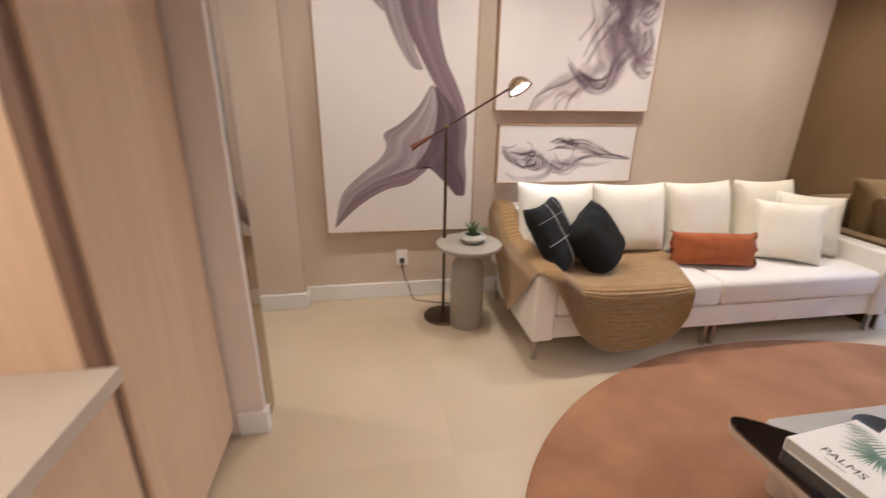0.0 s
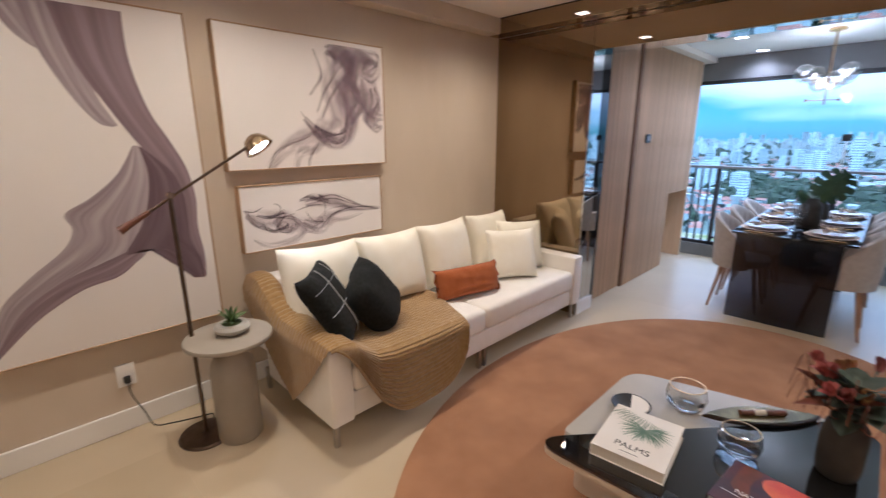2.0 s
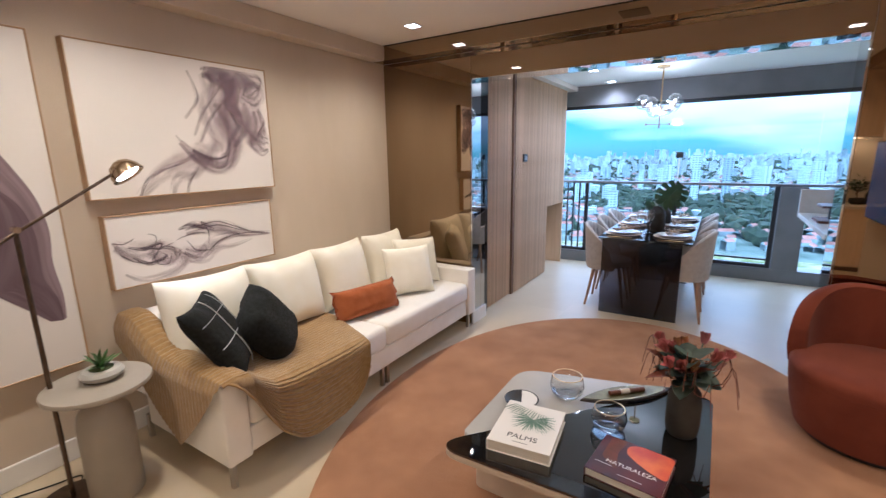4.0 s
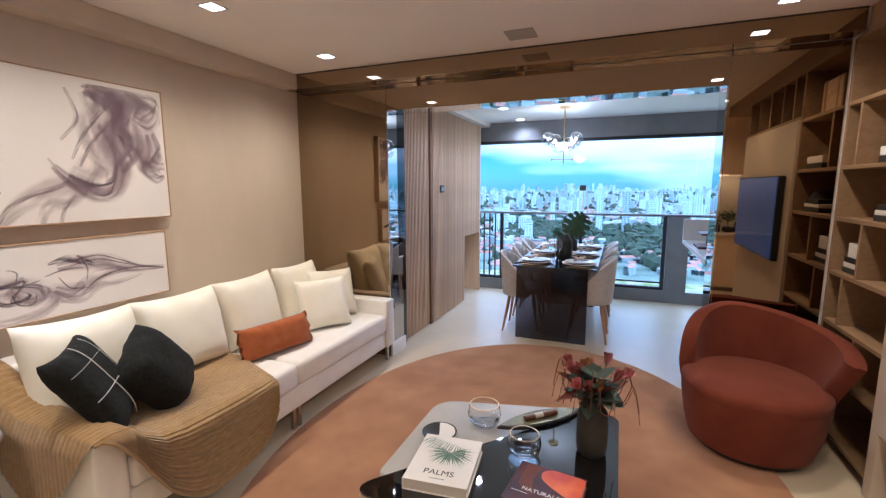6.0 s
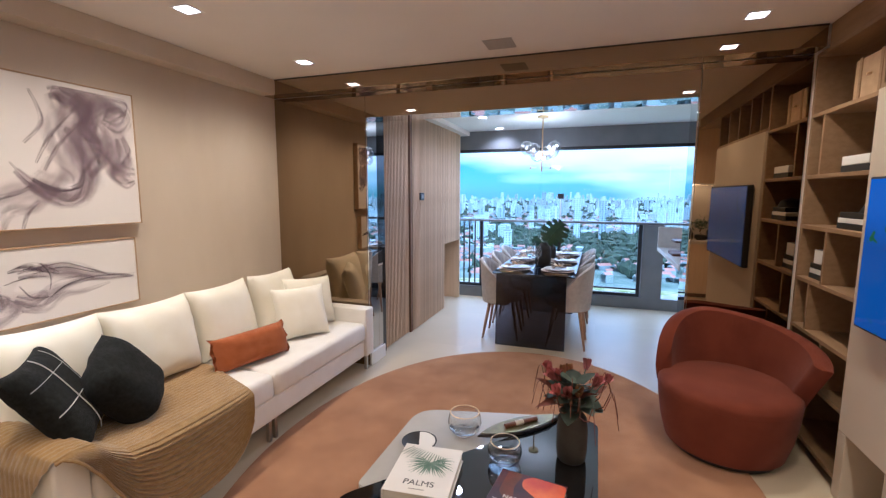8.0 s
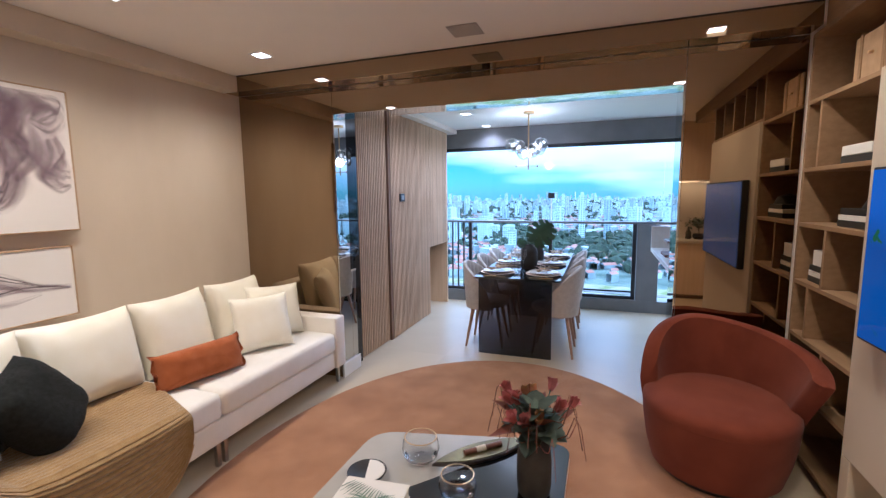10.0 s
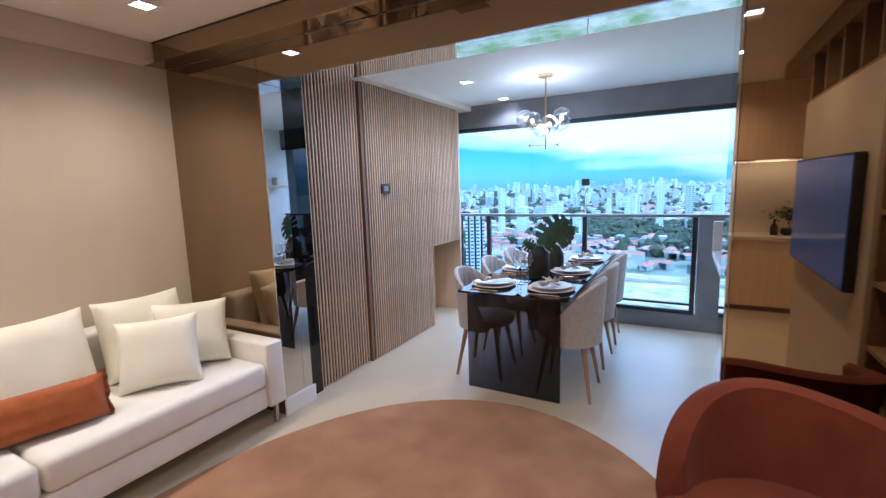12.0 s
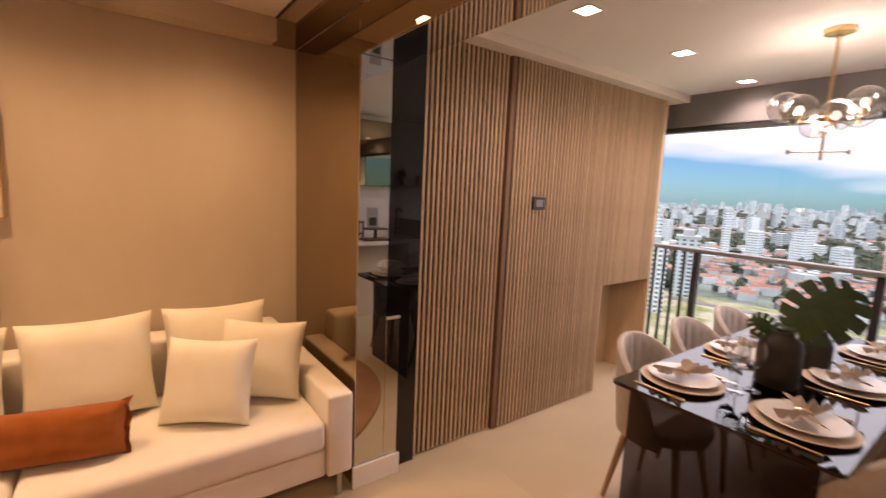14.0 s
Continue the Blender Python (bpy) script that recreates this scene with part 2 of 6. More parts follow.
M["palm"] = mat("print_green", (0.12, 0.20, 0.15), 0.6, col2=(0.20, 0.28, 0.22), scale=30)
M["canvas"] = mat("canvas", (0.80, 0.755, 0.72), 0.9, col2=(0.77, 0.725, 0.69), scale=2, bump=0.2, bscale=500, spec=0.2)
M["clear"] = glass("clear_glass", (0.98, 0.98, 0.97))
M["pane"] = thin_glass("window_glass", (0.97, 0.98, 0.98), 0.02)
M["globe"] = thin_glass("globe_glass", (0.92, 0.92, 0.92), 0.15)
M["smoked"] = thin_glass("smoked_glass", (0.10, 0.098, 0.105), 0.085)
M["smoked_leg"] = thin_glass("smoked_glass_leg", (0.36, 0.345, 0.355), 0.03)
M["bulb"] = glow("bulb", (1.0, 0.90, 0.75), 1.2)
M["spot"] = glow("downlight_lens", (1.0, 0.90, 0.75), 14.0)
M["led"] = glow("led_strip", (1.0, 0.72, 0.36), 3.0)
M["succulent"] = mat("succulent_green", (0.10, 0.19, 0.055), 0.45, col2=(0.16, 0.25, 0.09), scale=30, rand=0.2)
M["olive"] = mat("olive_gilt", (0.20, 0.16, 0.06), 0.3, 0.8, col2=(0.10, 0.08, 0.03), scale=14)
M["speaker"] = mat("speaker_grille", (0.40, 0.36, 0.32), 0.7, col2=(0.36, 0.325, 0.29), scale=300)
M["reading"] = glow("reading_bulb", (1.0, 0.92, 0.78), 16.0)
M["soil"] = mat("moss", (0.05, 0.07, 0.03), 0.9, col2=(0.09, 0.11, 0.04), scale=40)


# ---- mesh helpers ----
def thing(name, at, label, category, group="", rz=0.0):
    ob = new(name)
    ob.matrix_world = pose(*at, 0, 0, rz)
    return tagged(ob, label, category, group)


def part(name, bm, material, parent=None, label="", smooth=False, kind=""):
    bmesh.ops.recalc_face_normals(bm, faces=bm.faces)
    me = bpy.data.meshes.new(name)
    bm.to_mesh(me)
    bm.free()
    if smooth:
        for p in me.polygons:
            p.use_smooth = True
        me.set_sharp_from_angle(angle=radians(42))
    me.materials.append(material)
    ob = new(name, me)
    if parent is not None:
        ob.parent = parent
    return tagged(ob, label, kind=kind)


def block(x0, x1, y0, y1, z0, z1, bevel=0.0, seg=2, bm=None):
    bm = bm or bmesh.new()
    r = bmesh.ops.create_cube(bm, size=1)
    vs = r["verts"]
    for v in vs:
        v.co = ((x0 + x1) / 2 + v.co.x * (x1 - x0), (y0 + y1) / 2 + v.co.y * (y1 - y0), (z0 + z1) / 2 + v.co.z * (z1 - z0))
    if bevel:
        es = list({e for v in vs for e in v.link_edges})
        bmesh.ops.bevel(bm, geom=es, offset=bevel, segments=seg, affect="EDGES", profile=0.5)
    return bm


def lathe(profile, n=32, cx=0.0, cy=0.0, cz=0.0, bm=None):
    """Turned form from rows of (radius, height)."""
    bm = bm or bmesh.new()
    rings = []
    for r, z in profile:
        if r < 1e-5:
            rings.append([bm.verts.new((cx, cy, cz + z))])
        else:
            rings.append([bm.verts.new((cx + r * math.cos(2 * math.pi * i / n), cy + r * math.sin(2 * math.pi * i / n), cz + z)) for i in range(n)])
    for a, b in zip(rings, rings[1:]):
        for i in range(n):
            j = (i + 1) % n
            if len(a) == 1 and len(b) > 1:
                bm.faces.new((a[0], b[i], b[j]))
            elif len(b) == 1 and len(a) > 1:
                bm.faces.new((a[i], a[j], b[0]))
            elif len(a) > 1:
                bm.faces.new((a[i], a[j], b[j], b[i]))
    return bm


def tube(points, radius, n=10, bm=None, taper=None, cap=True):
    bm = bm or bmesh.new()
    pts = [Vector(p) for p in points]
    rings = []
    for i, p in enumerate(pts):
        d = (pts[min(i + 1, len(pts) - 1)] - pts[max(i - 1, 0)]).normalized()
        side = d.cross(Vector((0, 0, 1)) if abs(d.z) < 0.95 else Vector((1, 0, 0))).normalized()
        up = side.cross(d)
        r = radius if taper is None else radius + (taper - radius) * i / (len(pts) - 1)
        rings.append([bm.verts.new(p + r * (math.cos(2 * math.pi * k / n) * side + math.sin(2 * math.pi * k / n) * up)) for k in range(n)])
    for a, b in zip(rings, rings[1:]):
        for k in range(n):
            bm.faces.new((a[k], a[(k + 1) % n], b[(k + 1) % n], b[k]))
    if cap:
        bm.faces.new(rings[0][::-1])
        bm.faces.new(rings[-1])
    return bm


def plate(outline, z0, z1, bevel=0.0, bm=None):
    """A slab with the given outline."""
    bm = bm or bmesh.new()
    f = bm.faces.new([bm.verts.new((x, y, z0)) for x, y in outline])
    r = bmesh.ops.extrude_face_region(bm, geom=[f])
    top = [v for v in r["geom"] if isinstance(v, bmesh.types.BMVert)]
    for v in top:
        v.co.z = z1
    if bevel:
        es = [e for e in bm.edges if all(abs(v.co.z - z1) < 1e-6 for v in e.verts)]
        bmesh.ops.bevel(bm, geom=es, offset=bevel, segments=2, affect="EDGES")
    return bm


def rounded(corners, radius, n=7):
    """The outline of a polygon with rounded corners; radius may be one number or one for each corner."""
    out = []
    for i, c in enumerate(corners):
        r = radius[i] if isinstance(radius, (list, tuple)) else radius
        p, a, b = Vector(c), Vector(corners[i - 1]), Vector(corners[(i + 1) % len(corners)])
        da, db = (a - p).normalized(), (b - p).normalized()
        s, e = p + da * r, p + db * r
        for k in range(n + 1):
            t = k / n
            q = (1 - t) ** 2 * s + 2 * t * (1 - t) * p + t * t * e
            out.append((q.x, q.y))
    return out


def pillow(w, h, d, seed=0, n=26, pinch=0.13, sag=0.0, slump=0.0):
    """A stuffed cushion standing in the xz plane, with drawn-in sides, pointed corners and shallow creases."""
    bm = bmesh.new()
    grid = {}
    for side in (1, -1):
        for i in range(n + 1):
            for j in range(n + 1):
                u, v = 2 * i / n - 1, 2 * j / n - 1
                edge = i in (0, n) or j in (0, n)
                if edge and side < 0:
                    grid[side, i, j] = grid[1, i, j]
                    continue
                x = u * (1 - pinch * (1 - v * v) * abs(u) ** 3 * 0.6)
                z = v * (1 - pinch * (1 - u * u) * abs(v) ** 3 * 0.6)
                if slump and not (u > 0 and v > 0):
                    x, z = x * (1 - slump * u * u * v * v), z * (1 - slump * u * u * v * v)
                f = max(0.0, (1 - u ** 4) * (1 - v ** 4)) ** 0.5
                f *= 1 + sag * (-v) * 0.5
                k = noise.noise(Vector((u * 2.2 + seed * 3.1, v * 2.2, seed + side * 0.7)))
                y = side * d / 2 * f * (1 + 0.045 * k)
                crease = (0.005 * math.sin(9 * (u + v * 0.4) + seed) + 0.009 * math.sin(16 * (u - v) + 2 * seed) * noise.noise(Vector((u * 1.3, v * 1.3, seed * 5.0)))) * max(0.0, 1 - f) ** 1.5 * f * 5
                grid[side, i, j] = bm.verts.new((x * w / 2, y + crease, z * h / 2 + 0.008 * k * f))
    for side in (1, -1):
        for i in range(n):
            for j in range(n):
                q = [grid[side, i, j], grid[side, i + 1, j], grid[side, i + 1, j + 1], grid[side, i, j + 1]]
                bm.faces.new(q if side < 0 else q[::-1])
    return bm


def setting(name, bm, material, label="", smooth=False):
    return part(name, bm, material, None, label, smooth, "structure")


# ---- the shell of the two rooms ----
WALL_Y, CEIL, BALC_CEIL = 4.815, 2.395, 2.33
PIER, STEP, REVEAL = 5.33, 5.185, 5.57
JAMB = 1.55          # where the south pier of the portal ends
WIN_X = 8.2

setting("floor", block(-1.2, 8.45, -0.3, 5.1, -0.12, -0.0015), M["grout"], "large beige porcelain floor tiles")
setting("wall_north", block(1.70, PIER + 0.3, WALL_Y, WALL_Y + 0.2, 0, 2.7), M["wall"], "beige textured fabric wall covering")
setting("wall_north_corridor", block(-1.2, 1.70, 4.715, WALL_Y + 0.2, 0, 2.7), M["wall"], "beige textured fabric wall covering")
setting("wall_west", block(-1.3, -1.2, -0.4, 5.1, 0, 2.7), M["paint"])
setting("wall_south", block(-1.2, PIER + 0.3, 0.38, 0.5, 0, 2.7), M["paint"])
setting("ceiling", block(-1.2, STEP + 0.02, 0.4, WALL_Y + 0.2, CEIL, CEIL + 0.12), M["ceiling"], "smooth warm white plaster ceiling")
setting("soffit_north", block(-1.2, STEP, 4.685, WALL_Y, 2.275, CEIL - 0.002), M["wall"], "boxed beige ceiling edge above the sofa")
setting("soffit_south", block(2.2, STEP, 0.56, 0.968, 2.272, CEIL - 0.002), M["shelf"], "oak laminate fascia above the bookcase")
# the shade in the ceiling gap, put in as a solid black strip
setting("trim_shadow_gap", block(STEP - 0.006, STEP - 0.001, 0.98, 4.684, CEIL - 0.007, CEIL - 0.0005), M["blackmatt"], "thin black strip in place of the shadow gap at the ceiling edge")


def skirting(name, x0, x1, y0, y1):
    setting(name, block(x0, x1, y0, y1, 0, 0.115, 0.006), M["white"], "white lacquered skirting board")


skirting("baseboard_north", 1.70, PIER, 4.797, 4.8145)
skirting("baseboard_corridor", -1.2, 1.718, 4.697, 4.7145)
skirting("baseboard_jog", 1.7005, 1.718, 4.7146, 4.7965)

# stepped mirror portal between the rooms
setting("wall_portal_north", block(PIER + 0.012, REVEAL - 0.012, 3.93, WALL_Y, 0, 2.7), M["paint"])
setting("wall_portal_south", block(PIER + 0.012, REVEAL - 0.012, 0.4, JAMB, 0, 2.7), M["paint"])
setting("wall_portal_beam", block(PIER + 0.012, REVEAL - 0.012, JAMB + 0.0001, 3.9299, 2.088, 2.7), M["paint"])
setting("portal_drop", block(STEP + 0.012, PIER + 0.0118, 0.5, WALL_Y, 2.291, CEIL + 0.05), M["paint"])


def mirror(name, b, label="bronze tinted mirror cladding of the portal", m="bronze"):
    setting(name, block(*b, 0.0015, 1), M[m], label)


mirror("mirror_pier_north", (PIER, PIER + 0.0118, 3.931, WALL_Y - 0.002, 0.0, 2.276))
mirror("mirror_pier_south", (PIER, PIER + 0.0118, 0.98, JAMB - 0.001, 0.0, 2.276))
mirror("mirror_beam", (PIER, PIER + 0.0118, JAMB + 0.002, 3.928, 2.076, 2.276))
mirror("mirror_step_face", (STEP, STEP + 0.0118, 0.98, 4.684, 2.277, CEIL - 0.001))
mirror("mirror_step_under", (STEP + 0.013, PIER - 0.001, 0.98, WALL_Y - 0.003, 2.278, 2.290))
mirror("mirror_beam_under", (PIER + 0.013, REVEAL - 0.013, JAMB + 0.001, 3.929, 2.076, 2.0875), "clear mirror lining of the portal", "silver")
mirror("mirror_reveal_north", (PIER + 0.0005, 5.492, 3.918, 3.9295, 0.1155, 2.075), "clear mirror lining of the portal", "silver")
mirror("mirror_reveal_low", (5.4925, REVEAL - 0.001, 3.918, 3.9295, 0.1155, 0.845), "clear mirror lining of the portal", "silver")
setting("trim_reveal", block(5.4925, REVEAL - 0.001, 3.915, 3.9295, 0.8455, 0.8595), M["cream"], "pale ledge under the black glass strip")
setting("trim_glass_front", block(5.4925, REVEAL - 0.001, 3.918, 3.9295, 0.86, 2.075), M["smoke"], "black glass strip of the portal")
mirror("mirror_reveal_south", (PIER + 0.0005, REVEAL, JAMB + 0.0005, JAMB + 0.012, 0.0, 2.075), "clear mirror lining of the portal", "silver")
setting("baseboard_portal", block(PIER - 0.012, REVEAL + 0.012, 3.902, 3.917, 0, 0.115, 0.004), M["white"], "white lacquered skirting board")

# ---- balcony ----
setting("ceiling_balcony", block(REVEAL, WIN_X + 0.1, -0.2, 5.0, BALC_CEIL, BALC_CEIL + 0.12), M["balc_ceiling"], "white plaster balcony ceiling")
setting("wall_balcony_north", block(REVEAL, WIN_X + 0.2, 4.32, 4.9, 0, 2.7), M["paint"])
setting("wall_balcony_south", block(REVEAL, WIN_X + 0.2, -0.2, 0.88, 0, 2.7), M["white"])
setting("soffit_balcony", block(5.80, WIN_X - 0.02, 3.86, 4.319, 2.272, BALC_CEIL - 0.001), M["paint"], "cream boxed ceiling edge over the slatted panels")
setting("beam_window", block(WIN_X - 0.03, WIN_X + 0.25, -0.2, 4.9, 2.085, BALC_CEIL - 0.001), M["alu"], "grey beam above the balcony glazing")
setting("plinth_window", block(WIN_X - 0.05, WIN_X + 0.2, -0.2, 4.318, 0, 0.15, 0.004), M["alu"], "grey plinth under the balcony glazing")

# window wall of the balcony
window = tagged(new("window_1"), "floor to ceiling balcony glazing in grey aluminium", "window", kind="structure")
part("window_frame", block(WIN_X - 0.02, WIN_X + 0.06, -0.2, 4.318, 2.045, 2.084, 0.003), M["aludark"], window)
part("rail_cap", block(WIN_X - 0.045, WIN_X + 0.035, -0.2, 4.318, 1.085, 1.115, 0.006), M["alu"], window, "light grey hand rail")
part("rail_bottom", block(WIN_X - 0.02, WIN_X + 0.03, 1.60, 4.318, 0.151, 0.19, 0.003), M["aludark"], window)
part("rail_mid", block(WIN_X - 0.015, WIN_X + 0.025, 1.60, 3.68, 0.235, 0.256, 0.003), M["aludark"], window)
for y in (1.60, 2.60, 3.68):
    part("post", block(WIN_X - 0.02, WIN_X + 0.03, y - 0.022, y + 0.022, 0.151, 1.084, 0.003), M["aludark"], window)
for k in range(7):
    part("baluster", block(WIN_X - 0.008, WIN_X + 0.012, 3.766 + k * 0.082, 3.784 + k * 0.082, 0.191, 1.084), M["aludark"], window)
part("pillar", block(WIN_X - 0.06, WIN_X + 0.1, 1.33, 1.572, 0.151, 1.084, 0.004), M["alu"], window, "wide grey aluminium post")
for y0, y1 in ((1.625, 2.575), (2.625, 3.655)):
    pane = part("pane", block(WIN_X + 0.002, WIN_X + 0.010, y0, y1, 0.191, 1.083), M["pane"], window)
    pane.visible_shadow = False
for y0, y1 in ((-0.19, 1.295), (1.305, 2.595), (2.605, 4.31)):
    pane = part("pane", block(WIN_X + 0.02, WIN_X + 0.030, y0, y1, 1.117, 2.044), M["pane"], window)
    pane.visible_shadow = False
lock = thing("window_lock", (WIN_X + 0.018, 2.60, 1.44), "small black latch box on the balcony glazing", "latch")
part("case", block(-0.02, 0.0, -0.04, 0.04, -0.035, 0.035, 0.004), M["blackmatt"], lock)
part("strip", block(-0.006, 0.0, -0.006, 0.006, -0.32, -0.036), M["white"], lock, "white seal strip")


# slatted oak panels along the balcony
def slat_panel(name, x0, x1, y, z0, z1, label, step=0.032, deep=0.009):
    ob = tagged(new(name), label, "wall panel", "slatted panels")
    part("backing", block(x0, x1, y + deep, y + 0.048, z0, z1), M["oakdark"], ob)
    n = round((x1 - x0) / step)
    step = (x1 - x0) / n
    me = None
    for k in range(n):
        if me is None:
            s = part("slat", block(0, step * 0.50, 0, deep, z0, z1, 0.0015, 1), M["oak"], ob)
            me = s.data
        else:
            s = new("slat", me)
            s.parent = ob
        s.location = (x0 + (k + 0.25) * step, y, 0)
    return ob


slat_panel("slatted_door", 5.705, 6.285, 3.972, 0.008, 2.32, "vertical oak slat sliding door standing half open")
slat_panel("oak_cladding", 6.325, 7.345, 3.945, 0.008, 2.27, "vertical oak slat wall panel")
slat_panel("slatted_cabinet", 7.35, 7.985, 3.945, 0.835, 2.27, "vertical oak slat wall cabinet over an open niche")
setting("trim_panel", block(6.287, 6.323, 3.952, 4.05, 0, 2.27, 0.003), M["groove"], "dark wooden post between slatted panels")
setting("trim_niche", block(7.988, 8.02, 3.95, 4.318, 0.0, 2.27, 0.003), M["cab"], "oak end panel beside the glazing")
setting("trim_glass", block(REVEAL + 0.001, 5.703, 3.955, 3.985, 0.0, 2.32, 0.002), M["smoke"], "black glass strip beside the sliding door")
setting("trim_niche_back", block(7.35, 7.987, 4.29, 4.318, 0.0, 0.833), M["cab"], "oak back of the open niche")
setting("trim_niche_side", block(7.346, 7.352, 3.994, 4.289, 0.0, 0.833), M["cab"])
vent_grille = thing("heater_grille", (7.62, 4.255, 0.25), "ribbed oak grille in the open niche", "grille")
for k in range(7):
    part("slat", block(-0.16 + k * 0.05, -0.135 + k * 0.05, 0.0, 0.028, 0.02, 0.42, 0.004), M["oak"], vent_grille)
thermo = thing("wall_control", (6.56, 3.943, 1.44), "small dark wall control with a pale screen", "switch")
part("case", block(-0.055, 0.055, -0.014, 0.001, -0.04, 0.04, 0.004), M["blackmatt"], thermo)
part("screen", block(-0.03, 0.03, -0.0165, -0.0145, -0.022, 0.022), M["alu"], thermo)

# counter at the far end of the balcony
counter = thing("balcony_counter", (6.9, 0.9, 0), "white quartz worktop with a sink on a grey base", "counter")
part("worktop", block(-0.9, 0.42, -0.018, 0.60, 0.86, 0.90, 0.004), M["counter"], counter)
part("upstand", block(0.4205, 0.455, -0.018, 0.60, 0.86, 1.12, 0.003), M["counter"], counter)
part("base", block(-0.88, 0.418, -0.017, 0.34, 0.0, 0.858, 0.003), M["cream"], counter)
tap = thing("kitchen_tap", (7.22, 1.0, 0.90), "black swan-neck tap standing on the white worktop", "tap")
part("spout", tube([(0, 0, 0), (0, 0, 0.30), (0, 0.03, 0.335), (0, 0.12, 0.335), (0, 0.15, 0.30)], 0.011), M["blackmatt"], tap, smooth=True)
part("lever", tube([(0, 0, 0.08), (0.07, 0, 0.11)], 0.006), M["blackmatt"], tap)
board = thing("cutting_boards", (6.75, 1.36, 0.90), "stack of dark wooden serving boards on the worktop", "board")
part("board", plate(rounded([(-0.16, -0.1), (0.16, -0.1), (0.16, 0.1), (-0.16, 0.1)], 0.03), 0.0, 0.02, 0.004), M["handle"], board)
part("stand", block(-0.015, 0.015, -0.015, 0.015, 0.021, 0.12, 0.003), M["blackmatt"], board)
part("top_board", plate(rounded([(-0.13, -0.08), (0.13, -0.08), (0.13, 0.08), (-0.13, 0.08)], 0.03), 0.121, 0.138, 0.004), M["handle"], board)
photo = thing("framed_photo", (6.93, 0.93, 0.9005), "white framed print leaning on the worktop", "picture frame")
photo.matrix_world = pose(6.93, 0.935, 0.9005, 7, 0, 0)
part("frame", block(-0.17, 0.17, 0, 0.02, 0, 0.46, 0.003), M["white"], photo)
part("print", block(-0.075, 0.075, 0.0205, 0.024, 0.10, 0.34), M["stone"], photo, "grey printed picture")
part("print", block(-0.05, 0.05, 0.0245, 0.026, 0.12, 0.22), M["ink"], photo)
stand = thing("bottle_rack", (6.62, 1.05, 0.9005), "low dark wooden bottle rack on the worktop", "rack")
for ry in (-0.06, 0.06):
    for rx in (-0.10, 0.10):
        part("post", block(rx - 0.009, rx + 0.009, ry - 0.009, ry + 0.009, 0.0, 0.20, 0.002), M["handle"], stand)
    for rz in (0.04, 0.17):
        part("rail", block(-0.0905, 0.0905, ry - 0.007, ry + 0.007, rz, rz + 0.018, 0.002), M["handle"], stand)
glass_case = thing("wall_cabinet", (6.90, 0.8805, 1.50), "bronze glass fronted wall cabinet over the worktop", "cabinet")
part("body", block(-0.21, 0.21, 0.0, 0.13, 0.0, 0.76, 0.003), M["shelf"], glass_case)
part("door", block(-0.208, 0.208, 0.131, 0.139, 0.004, 0.756, 0.002), M["bronze"], glass_case, "bronze mirror door")
wall_shelf = thing("wall_shelf", (7.62, 0.8805, 1.50), "pale floating shelf above the balcony worktop", "shelf")
part("board", block(-0.48, 0.48, 0.0, 0.16, 0.0, 0.03, 0.003), M["cab"], wall_shelf)
for jx, jh in ((7.62, 0.13), (7.76, 0.17), (7.95, 0.11)):
    jar = thing("kitchen_jar", (jx, 0.965, 1.5312), "white lidded ceramic jar on the floating shelf", "jar", "jars on the shelf")
    part("body", lathe([(0, 0), (0.04, 0), (0.047, 0.02), (0.047, jh * 0.8), (0.04, jh * 0.86), (0, jh * 0.86)], 20), M["ceramic"], jar, smooth=True)
    part("lid", lathe([(0, jh * 0.862), (0.042, jh * 0.862), (0.042, jh * 0.94), (0.01, jh), (0, jh)], 20), M["frame"], jar, "wooden lid")

# ---- shelves and television wall ----
SH0, SH1, SHF, SHB = 4.63, PIER - 0.002, 0.97, 0.60
shelf = tagged(new("bookcase"), "tall open oak laminate bookcase", "bookcase")


def board_x(x0, x1, z, t=0.022, owner=shelf):
    part("shelf_board", block(x0, x1, SHB, SHF, z - t, z, 0.0015, 1), M["shelf"], owner)


def board_z(x, z0, z1, t=0.022, owner=shelf):
    part("upright", block(x - t / 2, x + t / 2, SHB, SHF - 0.002, z0, z1, 0.0015, 1), M["shelf"], owner)


part("back_panel", block(SH0, SH1, 0.575, SHB, 0.0, 2.27), M["shelf"], shelf)
for z in (0.08, 0.42, 0.69, 0.98, 1.29, 1.58, 1.93, 2.27):
    board_x(SH0 + 0.024, SH1 - 0.026, z)
board_z(SH1 - 0.013, 0.0, 2.27, 0.024)
board_z(SH0 + 0.012, 0.0, 2.27, 0.024)
for x, a, b in ((5.14, 0.69, 0.958), (5.00, 0.98, 1.268), (5.16, 1.58, 1.908), (4.93, 0.42, 0.668)):
    board_z(x, a, b)
tvwall = tagged(new("tv_panel"), "cream lacquered television wall panel with a lower niche", "wall panel")
part("panel", block(3.22, SH0 - 0.002, 0.60, 0.985, 0.34, 1.93, 0.003), M["cream"], tvwall)
part("foot_panel", block(3.22, 4.26, 0.60, 0.985, 0.0, 0.338, 0.003), M["cream"], tvwall)
part("foot_side", block(4.56, SH0 - 0.002, 0.60, 0.985, 0.0, 0.338, 0.003), M["cream"], tvwall)
part("niche_back", block(4.261, 4.559, 0.60, 0.70, 0.0, 0.338), M["shelf"], tvwall)
topcase = tagged(new("upper_shelf"), "row of open oak laminate boxes above the television", "shelf")
part("back_panel", block(3.22, SH0 - 0.002, 0.575, SHB, 1.931, 2.27), M["shelf"], topcase)
